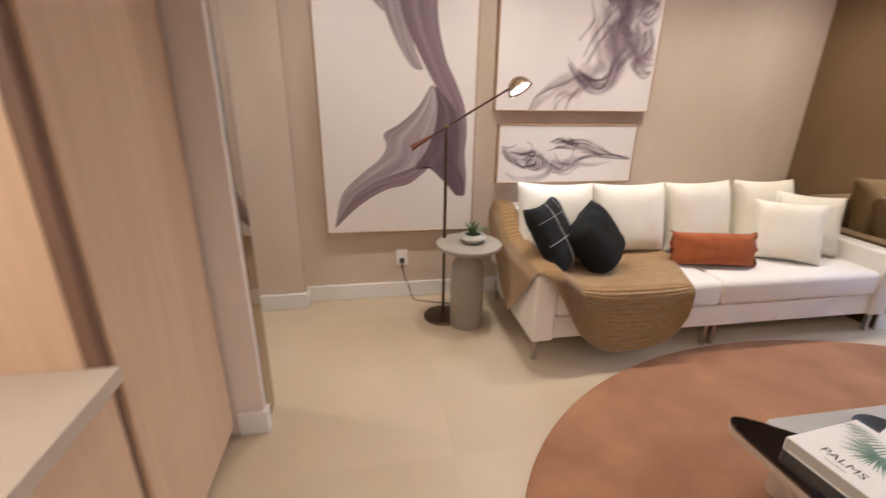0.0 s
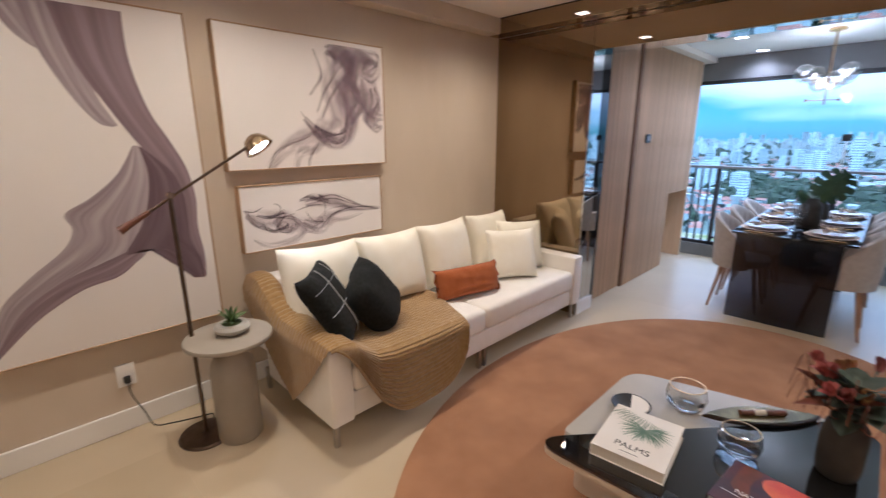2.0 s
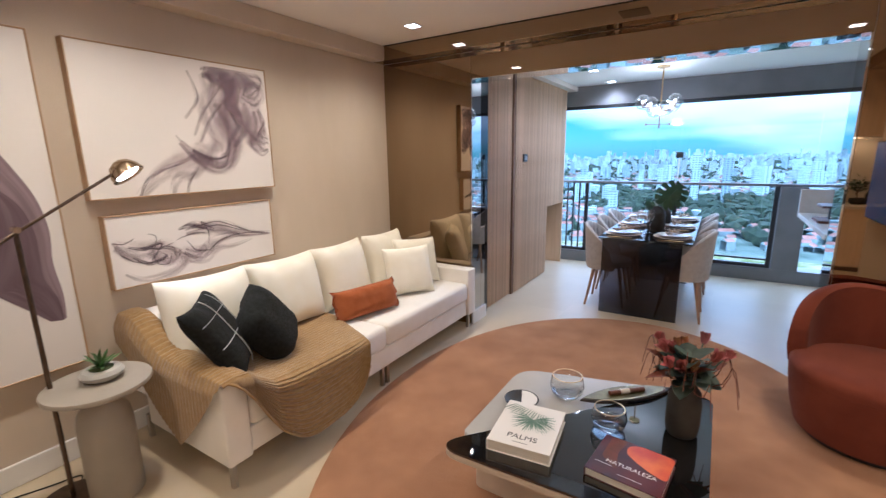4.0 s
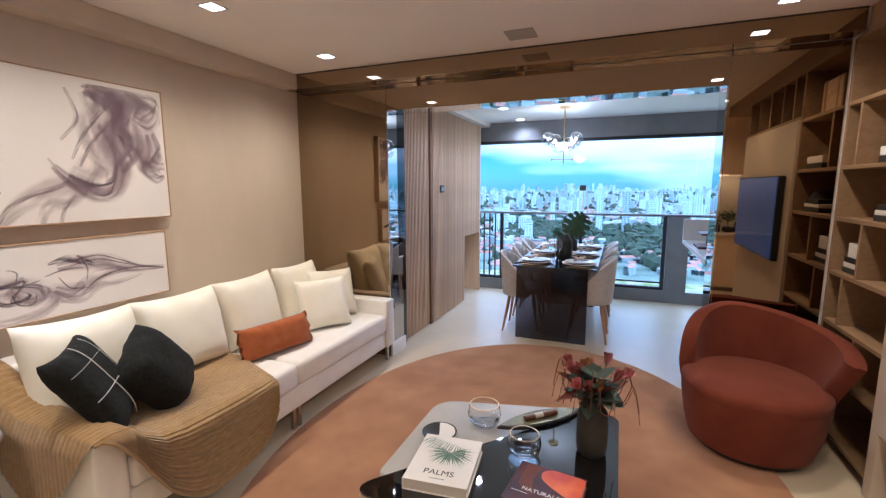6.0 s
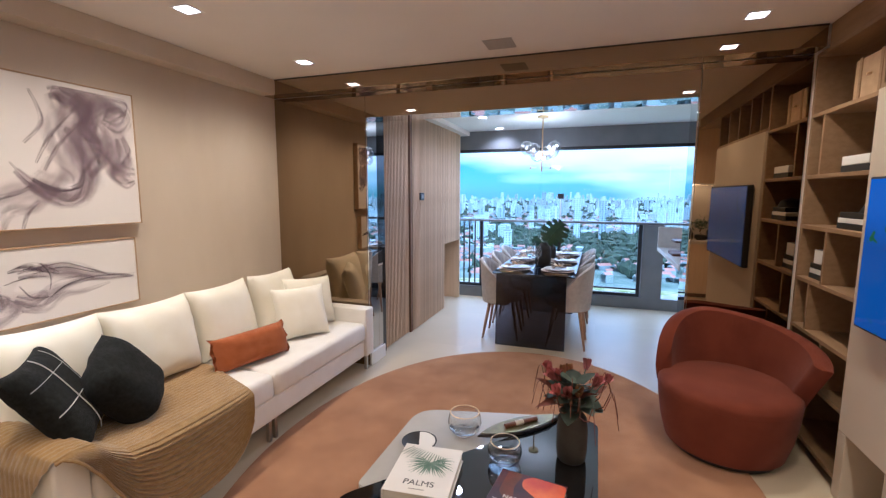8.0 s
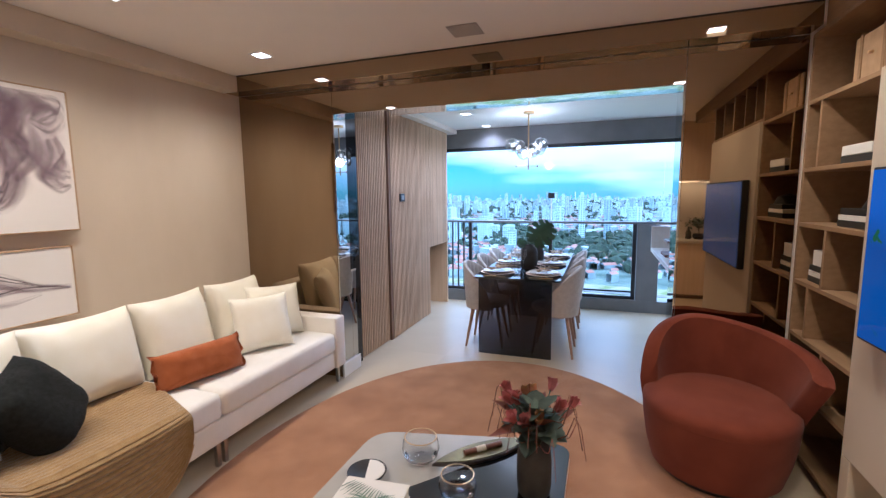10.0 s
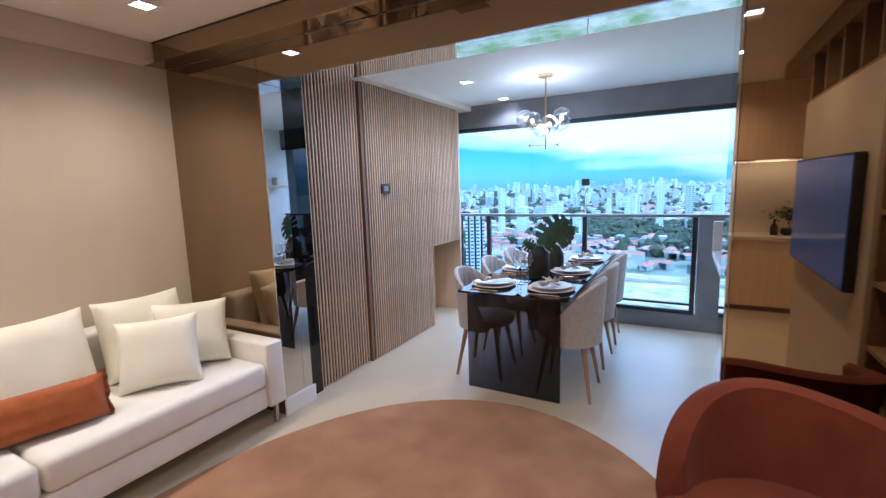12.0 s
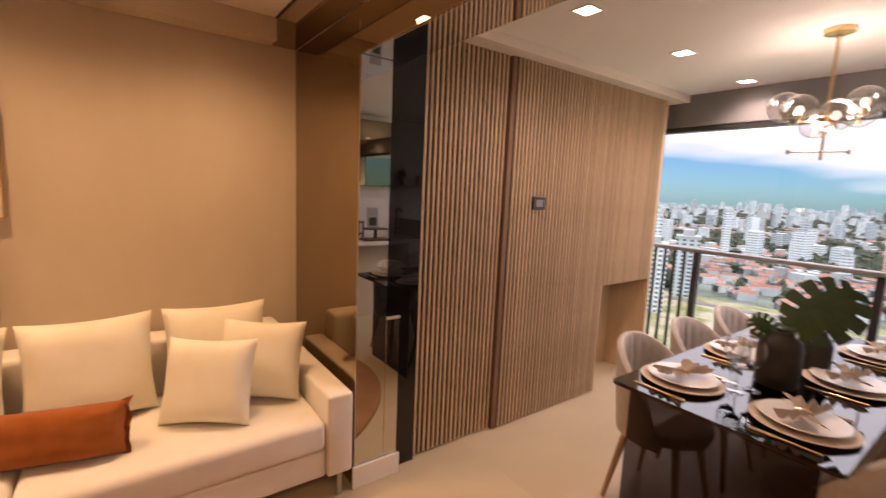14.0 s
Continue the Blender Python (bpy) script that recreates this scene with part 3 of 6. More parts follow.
for z in (1.955, 2.27):
    board_x(3.22, SH0 - 0.002, z, owner=topcase)
for x in (3.232, 3.56, 3.88, 4.20, 4.45):
    board_z(x, 1.957, 2.247, owner=topcase)
tv = thing("television", (3.915, 0.987, 1.215), "wide flat black television on the cream panel", "television")
part("case", block(-0.59, 0.59, 0.0, 0.045, -0.328, 0.328, 0.006), M["blackmatt"], tv)
scr = bpy.data.materials.new("tv_picture")
scr.use_nodes = True
sn, sl = scr.node_tree.nodes, scr.node_tree.links
sb = sn["Principled BSDF"]
sb.inputs["Specular IOR Level"].default_value = 0.15
sb.inputs["Base Color"].default_value, sb.inputs["Roughness"].default_value = (0.006, 0.006, 0.008, 1), 0.07
st = sn.new("ShaderNodeTexCoord")
ssep = sn.new("ShaderNodeSeparateXYZ")
sno = sn.new("ShaderNodeTexNoise")
sno.inputs["Scale"].default_value = 7.0
sadd = sn.new("ShaderNodeMath")
sadd.operation = "MULTIPLY_ADD"
sadd.inputs[1].default_value = 0.16
sr = sn.new("ShaderNodeValToRGB")
sr.color_ramp.elements[0].color, sr.color_ramp.elements[1].color = (0.03, 0.13, 0.38, 1), (0.05, 0.20, 0.60, 1)
sr.color_ramp.elements[0].position, sr.color_ramp.elements[1].position = 0.02, 0.30
mid_blue = sr.color_ramp.elements.new(0.12)
mid_blue.color = (0.025, 0.12, 0.36, 1)
sl.new(st.outputs["Object"], ssep.inputs["Vector"])
sl.new(st.outputs["Object"], sno.inputs["Vector"])
sl.new(sno.outputs["Fac"], sadd.inputs[0])
sl.new(ssep.outputs["Z"], sadd.inputs[2])
sl.new(sadd.outputs[0], sr.inputs["Fac"])
sgreen = sn.new("ShaderNodeMix")              # green fronds across the picture
sgreen.data_type = "RGBA"
sgreen.inputs[7].default_value = (0.03, 0.16, 0.05, 1)
sfrond = sn.new("ShaderNodeTexNoise")
sfrond.inputs["Scale"].default_value, sfrond.inputs["Detail"].default_value, sfrond.inputs["Distortion"].default_value = 4.5, 3.0, 1.5
scut = sn.new("ShaderNodeValToRGB")
scut.color_ramp.elements[0].position, scut.color_ramp.elements[1].position = 0.65, 0.67
sl.new(st.outputs["Object"], sfrond.inputs["Vector"])
sl.new(sfrond.outputs["Fac"], scut.inputs["Fac"])
sl.new(scut.outputs["Color"], sgreen.inputs[0])
sl.new(sr.outputs["Color"], sgreen.inputs[6])
sl.new(sgreen.outputs[2], sb.inputs["Emission Color"])
sb.inputs["Emission Strength"].default_value = 0.5
part("screen", block(-0.58, 0.58, 0.0452, 0.0475, -0.318, 0.318), scr, tv, "lit blue screen")


def book_row(at, sizes, mats, label, flat=False):
    ob = thing("books", at, label, "books")
    x = z = 0.0
    for (w, d, h), m in zip(sizes, mats):
        if flat:
            b = part("book", block(-w / 2, w / 2, -d, 0, z, z + h, 0.002, 1), M[m], ob)
            z += h + 0.001
        else:
            b = part("book", block(x, x + w, -d, 0, 0, h, 0.002, 1), M[m], ob)
            x += w + 0.001
        part("page_block", block(*( (-w / 2 - 0.0006, w / 2 - 0.003, -d + 0.004, -0.004, z - h + 0.003, z - 0.004) if flat else (x - w + 0.003, x - 0.004, -d + 0.004, -0.004, 0.004, h + 0.0006))), M["page"], b)
    return ob


book_row((4.86, 0.93, 1.2912), [(0.26, 0.2, 0.03), (0.25, 0.19, 0.025), (0.22, 0.18, 0.03)], ["blackmatt", "bookwhite", "blackmatt"], "flat stack of black and white books on the bookcase", True)
book_row((5.13, 0.93, 0.9812), [(0.24, 0.19, 0.03), (0.23, 0.19, 0.028), (0.22, 0.18, 0.03), (0.15, 0.1, 0.08)], ["ink", "bookwhite", "blackmatt", "bookwhite"], "flat stack of dark books under a white box", True)
book_row((4.86, 0.94, 1.5812), [(0.26, 0.2, 0.035), (0.25, 0.19, 0.045)], ["ink", "bookwhite"], "two white books lying on a dark one", True)
book_row((5.20, 0.93, 1.5812), [(0.035, 0.18, 0.26)], ["leafred"], "one upright reddish patterned book")
for cx in (4.90,):
    case = thing("storage_box", (cx, 0.90, 1.9312), "tan leather storage case with straps", "box")
    part("case", block(-0.15, 0.15, -0.18, 0, 0, 0.22, 0.008), M["frame"], case)
    for sx in (-0.09, 0.09):
        part("strap", block(sx - 0.012, sx + 0.012, -0.182, 0.004, 0.0, 0.223, 0.002), M["shelf"], case)
    part("knob", lathe([(0, 0.0), (0.012, 0.0), (0.012, 0.01), (0, 0.012)], 10, 0, 0.004, 0.12), M["gold"], case)
bust = thing("black_globe", (4.80, 0.84, 1.2912), "round black ornament on the bookcase", "ornament")
part("ball", lathe([(0, 0.0), (0.05, 0.004), (0.075, 0.05), (0.08, 0.09), (0.06, 0.135), (0, 0.155)], 20), M["blackmatt"], bust, smooth=True)
for x, w, m in ((3.30, 0.03, "bookwhite"), (3.42, 0.05, "stone"), (3.70, 0.06, "vase"), (4.30, 0.035, "bookwhite")):
    book_row((x, 0.90, 1.9562), [(w, 0.16, 0.22)], [m], "single upright book in the upper shelf")

# ---- wooden cabinet wall by the entrance ----
cabinet = tagged(new("bar_cabinet"), "veneered wall cabinet with a lit niche and pale worktop", "cabinet")
part("tall_door", block(1.12, 1.545, 2.925, 3.545, 0.06, CEIL - 0.003, 0.003), M["cab"], cabinet)
part("edge_post", block(1.502, 1.535, 2.885, 2.922, 0.06, CEIL - 0.003, 0.002), M["groove"], cabinet)
part("side_panel", block(1.127, 1.501, 2.885, 2.922, 0.06, CEIL - 0.003), M["cab"], cabinet)
part("base", block(1.12, 1.545, 0.52, 2.883, 0.06, 0.772, 0.003), M["cab"], cabinet)
part("worktop", block(1.10, 1.575, 0.52, 2.883, 0.775, 0.815, 0.003), M["cream"], cabinet, "pale cream worktop")
part("niche_back", block(1.10, 1.125, 0.52, 2.883, 0.816, 1.62), M["cream"], cabinet)
part("upper_cabinet", block(1.12, 1.545, 0.52, 2.883, 1.62, CEIL - 0.003, 0.003), M["cab"], cabinet)
part("plinth", block(1.14, 1.50, 0.52, 3.54, 0.0, 0.058), M["groove"], cabinet)
part("light_strip", block(1.14, 1.18, 0.72, 1.02, 1.606, 1.6185), M["led"], cabinet, "warm lit strip")
setting("wall_stub", block(1.10, 1.668, 3.56, 3.72, 0, CEIL - 0.001), M["paint"], "cream painted pillar at the corridor")
setting("wall_cabinet_back", block(1.0, 1.099, 0.5, 3.72, 0, CEIL - 0.001), M["paint"])
setting("baseboard_stub", block(1.56, 1.682, 3.545, 3.5595, 0, 0.115, 0.004), M["white"], "white lacquered skirting board")
setting("baseboard_stub_side", block(1.6685, 1.682, 3.56, 3.60, 0, 0.115, 0.004), M["white"], "white lacquered skirting board")
mirror("mirror_stub", (1.6685, 1.674, 3.60, 3.72, 0.02, CEIL - 0.003), "narrow bronze mirror strip on the pillar")

# ---- rug ----
def ellipse(cx, cy, a, b, n=96):
    return [(cx + a * math.cos(2 * math.pi * k / n), cy + b * math.sin(2 * math.pi * k / n)) for k in range(n)]


rug = thing("round_rug", (4.305, 2.593, 0.0), "large oval terracotta pile rug on the tiles", "rug")
part("woven_top", plate(ellipse(0, 0, 1.755, 1.30), 0.0005, 0.013, 0.005), M["rug"], rug)

# ---- sofa ----
sofa = thing("sofa", (2.98, 3.87, 0.0), "long off-white linen sofa on slim metal legs", "sofa")
SW, SD = 2.32, 0.88
part("base_frame", block(0.126, SW - 0.126, 0.02, SD - 0.01, 0.137, 0.27, 0.012, 3), M["sofa"], sofa, smooth=True)
part("seat_cushion", block(0.127, 1.118, 0.0, 0.70, 0.272, 0.425, 0.035, 4), M["sofa"], sofa, smooth=True)
part("seat_cushion", block(1.126, 2.192, 0.0, 0.70, 0.272, 0.425, 0.035, 4), M["sofa"], sofa, smooth=True)
part("armrest", block(0.0, 0.124, 0.0, 0.698, 0.135, 0.535, 0.014, 3), M["sofa"], sofa, smooth=True)
part("armrest", block(SW - 0.124, SW, 0.0, SD, 0.135, 0.535, 0.014, 3), M["sofa"], sofa, smooth=True)
part("backrest", block(0.004, 2.19, 0.70, SD - 0.005, 0.271, 0.70, 0.03, 3), M["sofa"], sofa, smooth=True)
for lx, ly in ((0.04, 0.05), (1.10, 0.05), (1.15, 0.05), (2.27, 0.05), (0.04, 0.80), (2.27, 0.80)):
    part("leg", block(lx - 0.013, lx + 0.013, ly - 0.013, ly + 0.013, 0.0, 0.1365, 0.004), M["steel"], sofa)


def cushion(name, at, w, h, d, tilt, turn, roll, material, label, seed, sag=0.1, pinch=0.13, slump=0.0):
    ob = thing(name, at, label, "cushion", "sofa cushions")
    ob.matrix_world = Matrix.Translation(at) @ Matrix.Rotation(radians(turn), 4, "Z") @ Matrix.Rotation(radians(-tilt), 4, "X") @ Matrix.Rotation(radians(roll), 4, "Y")
    part("cover", pillow(w, h, d, seed, sag=sag, pinch=pinch, slump=slump), material, ob, smooth=True)
    return ob


cushion("back_cushion", (3.29, 4.42, 0.655), 0.50, 0.47, 0.23, 14, 0, 2, M["cushion"], "large ivory linen back cushion", 1)
cushion("back_cushion", (3.80, 4.44, 0.645), 0.50, 0.46, 0.23, 13, -2, 0, M["cushion"], "large ivory linen back cushion", 2)
cushion("back_cushion", (4.31, 4.45, 0.645), 0.48, 0.46, 0.19, 13, 0, -1, M["cushion"], "large ivory linen back cushion", 3)
cushion("back_cushion", (4.82, 4.46, 0.645), 0.48, 0.46, 0.19, 13, 2, 1, M["cushion"], "large ivory linen back cushion", 4)
cushion("throw_cushion", (4.735, 4.165, 0.605), 0.39, 0.38, 0.15, 20, -32, 0, M["cushion"], "smaller cream cushion leaning on another", 5)
cushion("throw_cushion", (4.985, 4.27, 0.62), 0.40, 0.39, 0.15, 20, -26, 3, M["cushion"], "smaller cream cushion by the armrest", 6)
plaid = cushion("plaid_cushion", (3.175, 4.15, 0.648), 0.42, 0.42, 0.125, 33, 47, 0, M["charcoal"], "charcoal cushion with thin white check lines", 7, pinch=0.2)
for off, thick in ((-0.03, 0.0022), (0.10, 0.0012)):
    for ax in (0, 1):
        pts = []
        for i in range(23):
            s = -0.19 + 0.38 * i / 22
            u, v = (s, off) if ax == 0 else (off, s)
            f = max(0.0, (1 - (u / 0.21) ** 4) * (1 - (v / 0.21) ** 4)) ** 0.55
            pts.append((u, -0.0625 * f * 1.06 - 0.001, v))
        part("check_line", tube(pts, thick, 5), M["thread"], plaid, "thin white line")
cushion("dark_cushion", (3.43, 4.135, 0.612), 0.36, 0.36, 0.19, 31, 34, -22, M["charcoal"], "plain charcoal cushion leaning on the checked one", 8, pinch=0.02, slump=0.22)
roll = cushion("lumbar_cushion", (4.20, 4.13, 0.525), 0.48, 0.20, 0.16, 16, -15, -1, M["rust"], "rust orange lumbar cushion with frilled ends", 9, pinch=0.05)
for sx in (-1, 1):
    bm = bmesh.new()
    for i in range(9):
        z0 = -0.10 + 0.2 * i / 8
        a = bm.verts.new((sx * 0.215, 0.004 * math.sin(i * 2.4), z0))
        b = bm.verts.new((sx * (0.25 + 0.006 * math.sin(i * 1.7)), 0.016 * math.sin(i * 2.4 + 1), z0 * 1.12))
        if i:
            bm.faces.new((pa, a, b, pb))
        pa, pb = a, b
    bmesh.ops.solidify(bm, geom=bm.faces[:], thickness=0.004)
    part("frill", bm, M["rust"], roll)


# ---- ribbed throw over the armrest and seat ----
def throw_mesh():
    x0, y0 = 2.98, 3.87
    rise = [(x0 - 0.022, 0.13), (x0 - 0.022, 0.50), (x0 + 0.0, 0.546), (x0 + 0.06, 0.556), (x0 + 0.125, 0.546), (x0 + 0.17, 0.505), (x0 + 0.24, 0.458), (x0 + 0.34, 0.443), (x0 + 1.04, 0.440)]
    ns, nb, nf, pitch = 150, 200, 170, 0.027
    seg = [math.dist(a, b) for a, b in zip(rise, rise[1:])]
    total = sum(seg)
    FRONT, REAR = y0 - 0.02, 4.735

    def across(s):
        s = min(max(s, 0.0), 0.99999) * total
        for (a, b), d in zip(zip(rise, rise[1:]), seg):
            if s <= d:
                return a[0] + (b[0] - a[0]) * s / d, a[1] + (b[1] - a[1]) * s / d
            s -= d
        return rise[-1]

    def begin(y):
        """Outer edge on the side of the arm: a long tip a third of the way back, up on top at the front."""
        if y < 4.2:
            t = max(0.0, (y - FRONT) / (4.2 - FRONT))
            return (0.42 - 0.39 * t ** 0.9 * (1.1 - 0.1 * t)) / total
        return (0.03 + 0.27 * ((y - 4.2) / 0.5) ** 0.9) / total

    def finish(y):
        return 1 - max(0.0, 0.16 - 0.40 * (y - FRONT)) / total

    def fall(x):
        u = min(max((x - (x0 + 0.03)) / 0.87, 0.0), 1.0)
        if u < 0.5:
            return 0.006 + 0.375 * math.sin(math.pi * u) ** 0.95
        return 0.006 + 0.375 * math.sqrt(max(0.0, 1 - ((u - 0.5) / 0.5) ** 3.4))

    bm = bmesh.new()
    rows = []
    for j in range(nb + nf + 1):
        row = []
        back = REAR + (FRONT - REAR) * min(j / nb, 1.0)
        s0, s1 = begin(back), finish(back)
        for i in range(ns + 1):
            s = s0 + (s1 - s0) * i / ns
            x, z = across(s)
            wave = 0.006 * math.sin(7 * x + 4 * back) + 0.004 * math.sin(15 * x - 6 * back)
            on_arm = min(max((x0 + 0.20 - x) / 0.10, 0.0), 1.0)
            if j <= nb:
                bold = 0.0035 + 0.0035 * on_arm
                rib = bold * abs(math.sin(math.pi * (back - FRONT) / pitch + 1.2 * math.sin(2.2 * s * total)))
                k = min(max((back - 4.30) / 0.34, 0.0), 1.0)
                lift = 0.155 * k * k * (3 - 2 * k) * on_arm
                y, zz = back, z + rib + 0.5 * wave + 0.006 + lift
                if x < x0 and z < 0.5:
                    x, zz = x - 0.5 * rib - 0.004 - 0.5 * wave - 0.02 * (0.5 - z), z + lift * (z - 0.13) / 0.4
            else:
                drop = (j - nb) / nf * fall(x)
                rib = 0.013 * min(1.0, drop / 0.02) * min(1.0, fall(x) / 0.20) * abs(math.sin(math.pi * 14.5 * (j - nb) / nf))
                bend = min(drop / 0.06, 1.0)
                y = FRONT - 0.002 - 0.034 * math.sin(bend * math.pi / 2) - rib - wave * min(drop * 4, 1)
                zz = z + 0.006 + 0.5 * wave - max(0.0, drop - 0.02 * bend)
            row.append(bm.verts.new((x, y, zz)))
        rows.append(row)
    for a, b in zip(rows, rows[1:]):
        for i in range(ns):
            bm.faces.new((a[i], a[i + 1], b[i + 1], b[i]))
    edge = [v.co.copy() for v in rows[-1][::4]]
    under = [[bm.verts.new(v.co + Vector((0.002, 0.004, -0.003))) for v in row] for row in rows]
    for a, b in zip(under, under[1:]):
        for i in range(ns):
            bm.faces.new((b[i], b[i + 1], a[i + 1], a[i]))
    for a, b in ((rows[-1], under[-1]), (rows[0], under[0]), ([r[-1] for r in rows], [r[-1] for r in under]), ([r[0] for r in rows], [r[0] for r in under])):
        for k in range(len(a) - 1):
            bm.faces.new((a[k], a[k + 1], b[k + 1], b[k]))
    return bm, edge


throw = thing("knitted_throw", (0, 0, 0), "camel ribbed knit throw draped over the sofa armrest", "blanket")
cloth, cloth_edge = throw_mesh()
part("cloth", cloth, M["camel"], throw, smooth=True)
part("hem", tube([tuple(p) for p in cloth_edge], 0.006, 8), M["camel"], throw, "rolled knit hem", smooth=True)


# ---- pictures on the wall ----
def framed(name, x0, x1, z0, z1, label):
    ob = thing(name, ((x0 + x1) / 2, 4.80, z0), label, "painting", "wall pictures")
    w, h, t = (x1 - x0) / 2, z1 - z0, 0.007
    part("canvas", block(-w + t, w - t, -0.036, 0.010, t, h - t), M["canvas"], ob)
    part("frame_side", block(-w, -w + t, -0.042, 0.012, 0, h, 0.002, 1), M["frame"], ob)
    part("frame_side", block(w - t, w, -0.042, 0.012, 0, h, 0.002, 1), M["frame"], ob)
    part("frame_rail", block(-w + t, w - t, -0.042, 0.012, 0, t, 0.002, 1), M["frame"], ob)
    part("frame_rail", block(-w + t, w - t, -0.042, 0.012, h - t, h, 0.002, 1), M["frame"], ob)
    return ob


pic1 = framed("large_painting", 1.87, 2.842, 0.505, 2.045, "tall canvas of a falling mauve cloth in an oak frame")
pic2 = framed("smoke_painting", 2.96, 4.033, 1.288, 2.043, "wide canvas of mauve smoke in an oak frame")
pic3 = framed("small_smoke_painting", 2.998, 3.980, 0.818, 1.206, "low wide canvas of thin mauve smoke in an oak frame")


# ---- ceiling lamps ----
def downlight(x, y, z, power, color=WARM, size=150):
    ob = thing("downlight", (x, y, z), "square recessed ceiling downlight, switched on", "ceiling light", "ceiling downlights")
    bm = bmesh.new()
    for a in ((-0.055, 0.055, -0.055, -0.043), (-0.055, 0.055, 0.043, 0.055), (-0.055, -0.043, -0.043, 0.043), (0.043, 0.055, -0.043, 0.043)):
        block(*a, -0.004, 0.0, bm=bm)
    part("trim_ring", bm, M["white"], ob)
    part("lens", block(-0.0425, 0.0425, -0.0425, 0.0425, -0.003, -0.001), M["spot"], ob, "glowing lens")
    lamp = bpy.data.lights.new("downlight", "SPOT")
    lamp.energy, lamp.color, lamp.spot_size, lamp.spot_blend, lamp.shadow_soft_size = power, color, radians(size), 1.0, 0.05
    lo = new("downlight_lamp", lamp)
    lo.matrix_world = pose(x, y, z - 0.012)


# 0.6 and 2.0 are assumed fittings, added to light the corridor end
for x in (0.6, 2.0, 2.95, 3.90, 4.85):
    downlight(x, 4.14, CEIL, LAMP * (0.7 if x == 2.0 else 1.0))
for x in (2.0, 2.95, 3.90, 4.92):
    downlight(x, 1.39, CEIL, LAMP * 0.87)
# the last one, over the counter, is an added lamp out of view
for x, y in ((6.19, 3.40), (7.08, 3.40), (7.98, 3.40), (7.1, 0.75)):
    downlight(x, y, BALC_CEIL, LAMP * 0.65, (1.0, 0.88, 0.74))

speaker = thing("ceiling_speaker", (4.92, 2.75, CEIL), "flat square speaker grille in the ceiling", "speaker")
part("grille", block(-0.09, 0.09, -0.09, 0.09, -0.005, -0.0005, 0.002, 1), M["speaker"], speaker)
niche_lamp = bpy.data.lights.new("niche", "AREA")
niche_lamp.energy, niche_lamp.color, niche_lamp.shape, niche_lamp.size, niche_lamp.size_y = 9.0, (1.0, 0.76, 0.44), "RECTANGLE", 0.06, 2.3
new("niche_lamp", niche_lamp).matrix_world = pose(1.26, 1.7, 1.60)

# ---- the city outside ----
rng = random.Random(7)
GROUND = -72.0
M["field"] = mat("dry_grass", (0.03, 0.055, 0.035), 0.95, col2=(0.13, 0.165, 0.14), scale=0.03, detail=8)
# plaster colour holds the cyan cast of hazy daylight
M["plaster"] = mat("city_plaster_hazed", (0.38, 0.46, 0.46), 0.8, col2=(0.12, 0.155, 0.16), scale=0.02)
M["roof"] = mat("clay_roofs", (0.20, 0.088, 0.06), 0.9, col2=(0.27, 0.15, 0.115), scale=0.05)
M["tree"] = mat("far_foliage", (0.010, 0.022, 0.012), 0.9, col2=(0.028, 0.045, 0.02), scale=0.2)
M["road"] = mat("asphalt", (0.09, 0.09, 0.095), 0.9, col2=(0.12, 0.12, 0.125), scale=0.1)


def tower_mat(name, wall, glassy, floor, bay):
    """Facade with rows of openings at real storey height."""
    m = mat(name, wall, 0.7)
    n, l = m.node_tree.nodes, m.node_tree.links
    tex = n.new("ShaderNodeTexCoord")
    sep = n.new("ShaderNodeSeparateXYZ")
    l.new(tex.outputs["Object"], sep.inputs["Vector"])
    add = n.new("ShaderNodeMath")
    l.new(sep.outputs["X"], add.inputs[0])
    l.new(sep.outputs["Y"], add.inputs[1])
    vals = []
    for src, size, cut in ((sep.outputs["Z"], floor, 0.5), (add.outputs[0], bay, 0.45)):
        w = n.new("ShaderNodeMath")
        w.operation = "PINGPONG"
        w.inputs[1].default_value = size / 2
        l.new(src, w.inputs[0])
        g = n.new("ShaderNodeMath")
        g.operation = "GREATER_THAN"
        g.inputs[1].default_value = size / 2 * cut
        l.new(w.outputs[0], g.inputs[0])
        vals.append(g.outputs[0])
    both = n.new("ShaderNodeMath")
    both.operation = "MULTIPLY"
    l.new(vals[0], both.inputs[0])
    l.new(vals[1], both.inputs[1])
    mix = n.new("ShaderNodeMix")
    mix.data_type = "RGBA"
    mix.inputs[6].default_value, mix.inputs[7].default_value = (*wall, 1), (*glassy, 1)
    l.new(both.outputs[0], mix.inputs[0])
    l.new(mix.outputs[2], n["Principled BSDF"].inputs["Base Color"])
    return m


# white, grey and beige walls, with the cyan daylight haze mixed into the colour
M["tower_a"] = tower_mat("tower_white_hazed", (0.46, 0.57, 0.58), (0.07, 0.105, 0.125), 3.0, 3.6)
M["tower_b"] = tower_mat("tower_grey_hazed", (0.30, 0.39, 0.41), (0.05, 0.08, 0.095), 3.0, 5.0)
M["tower_c"] = tower_mat("tower_beige_hazed", (0.36, 0.42, 0.41), (0.06, 0.085, 0.09), 3.0, 4.2)

M["lawn"] = mat("dry_lawn", (0.12, 0.15, 0.05), 0.95, col2=(0.30, 0.285, 0.21), scale=0.09, detail=9)
M["lawn"].node_tree.nodes["Principled BSDF"].inputs["Specular IOR Level"].default_value = 0.1
setting("lawn", plate([(60, -420), (330, -420), (378, 60), (310, 420), (60, 420)], GROUND, GROUND + 0.4), M["lawn"], "pale dry grass at the foot of the building")
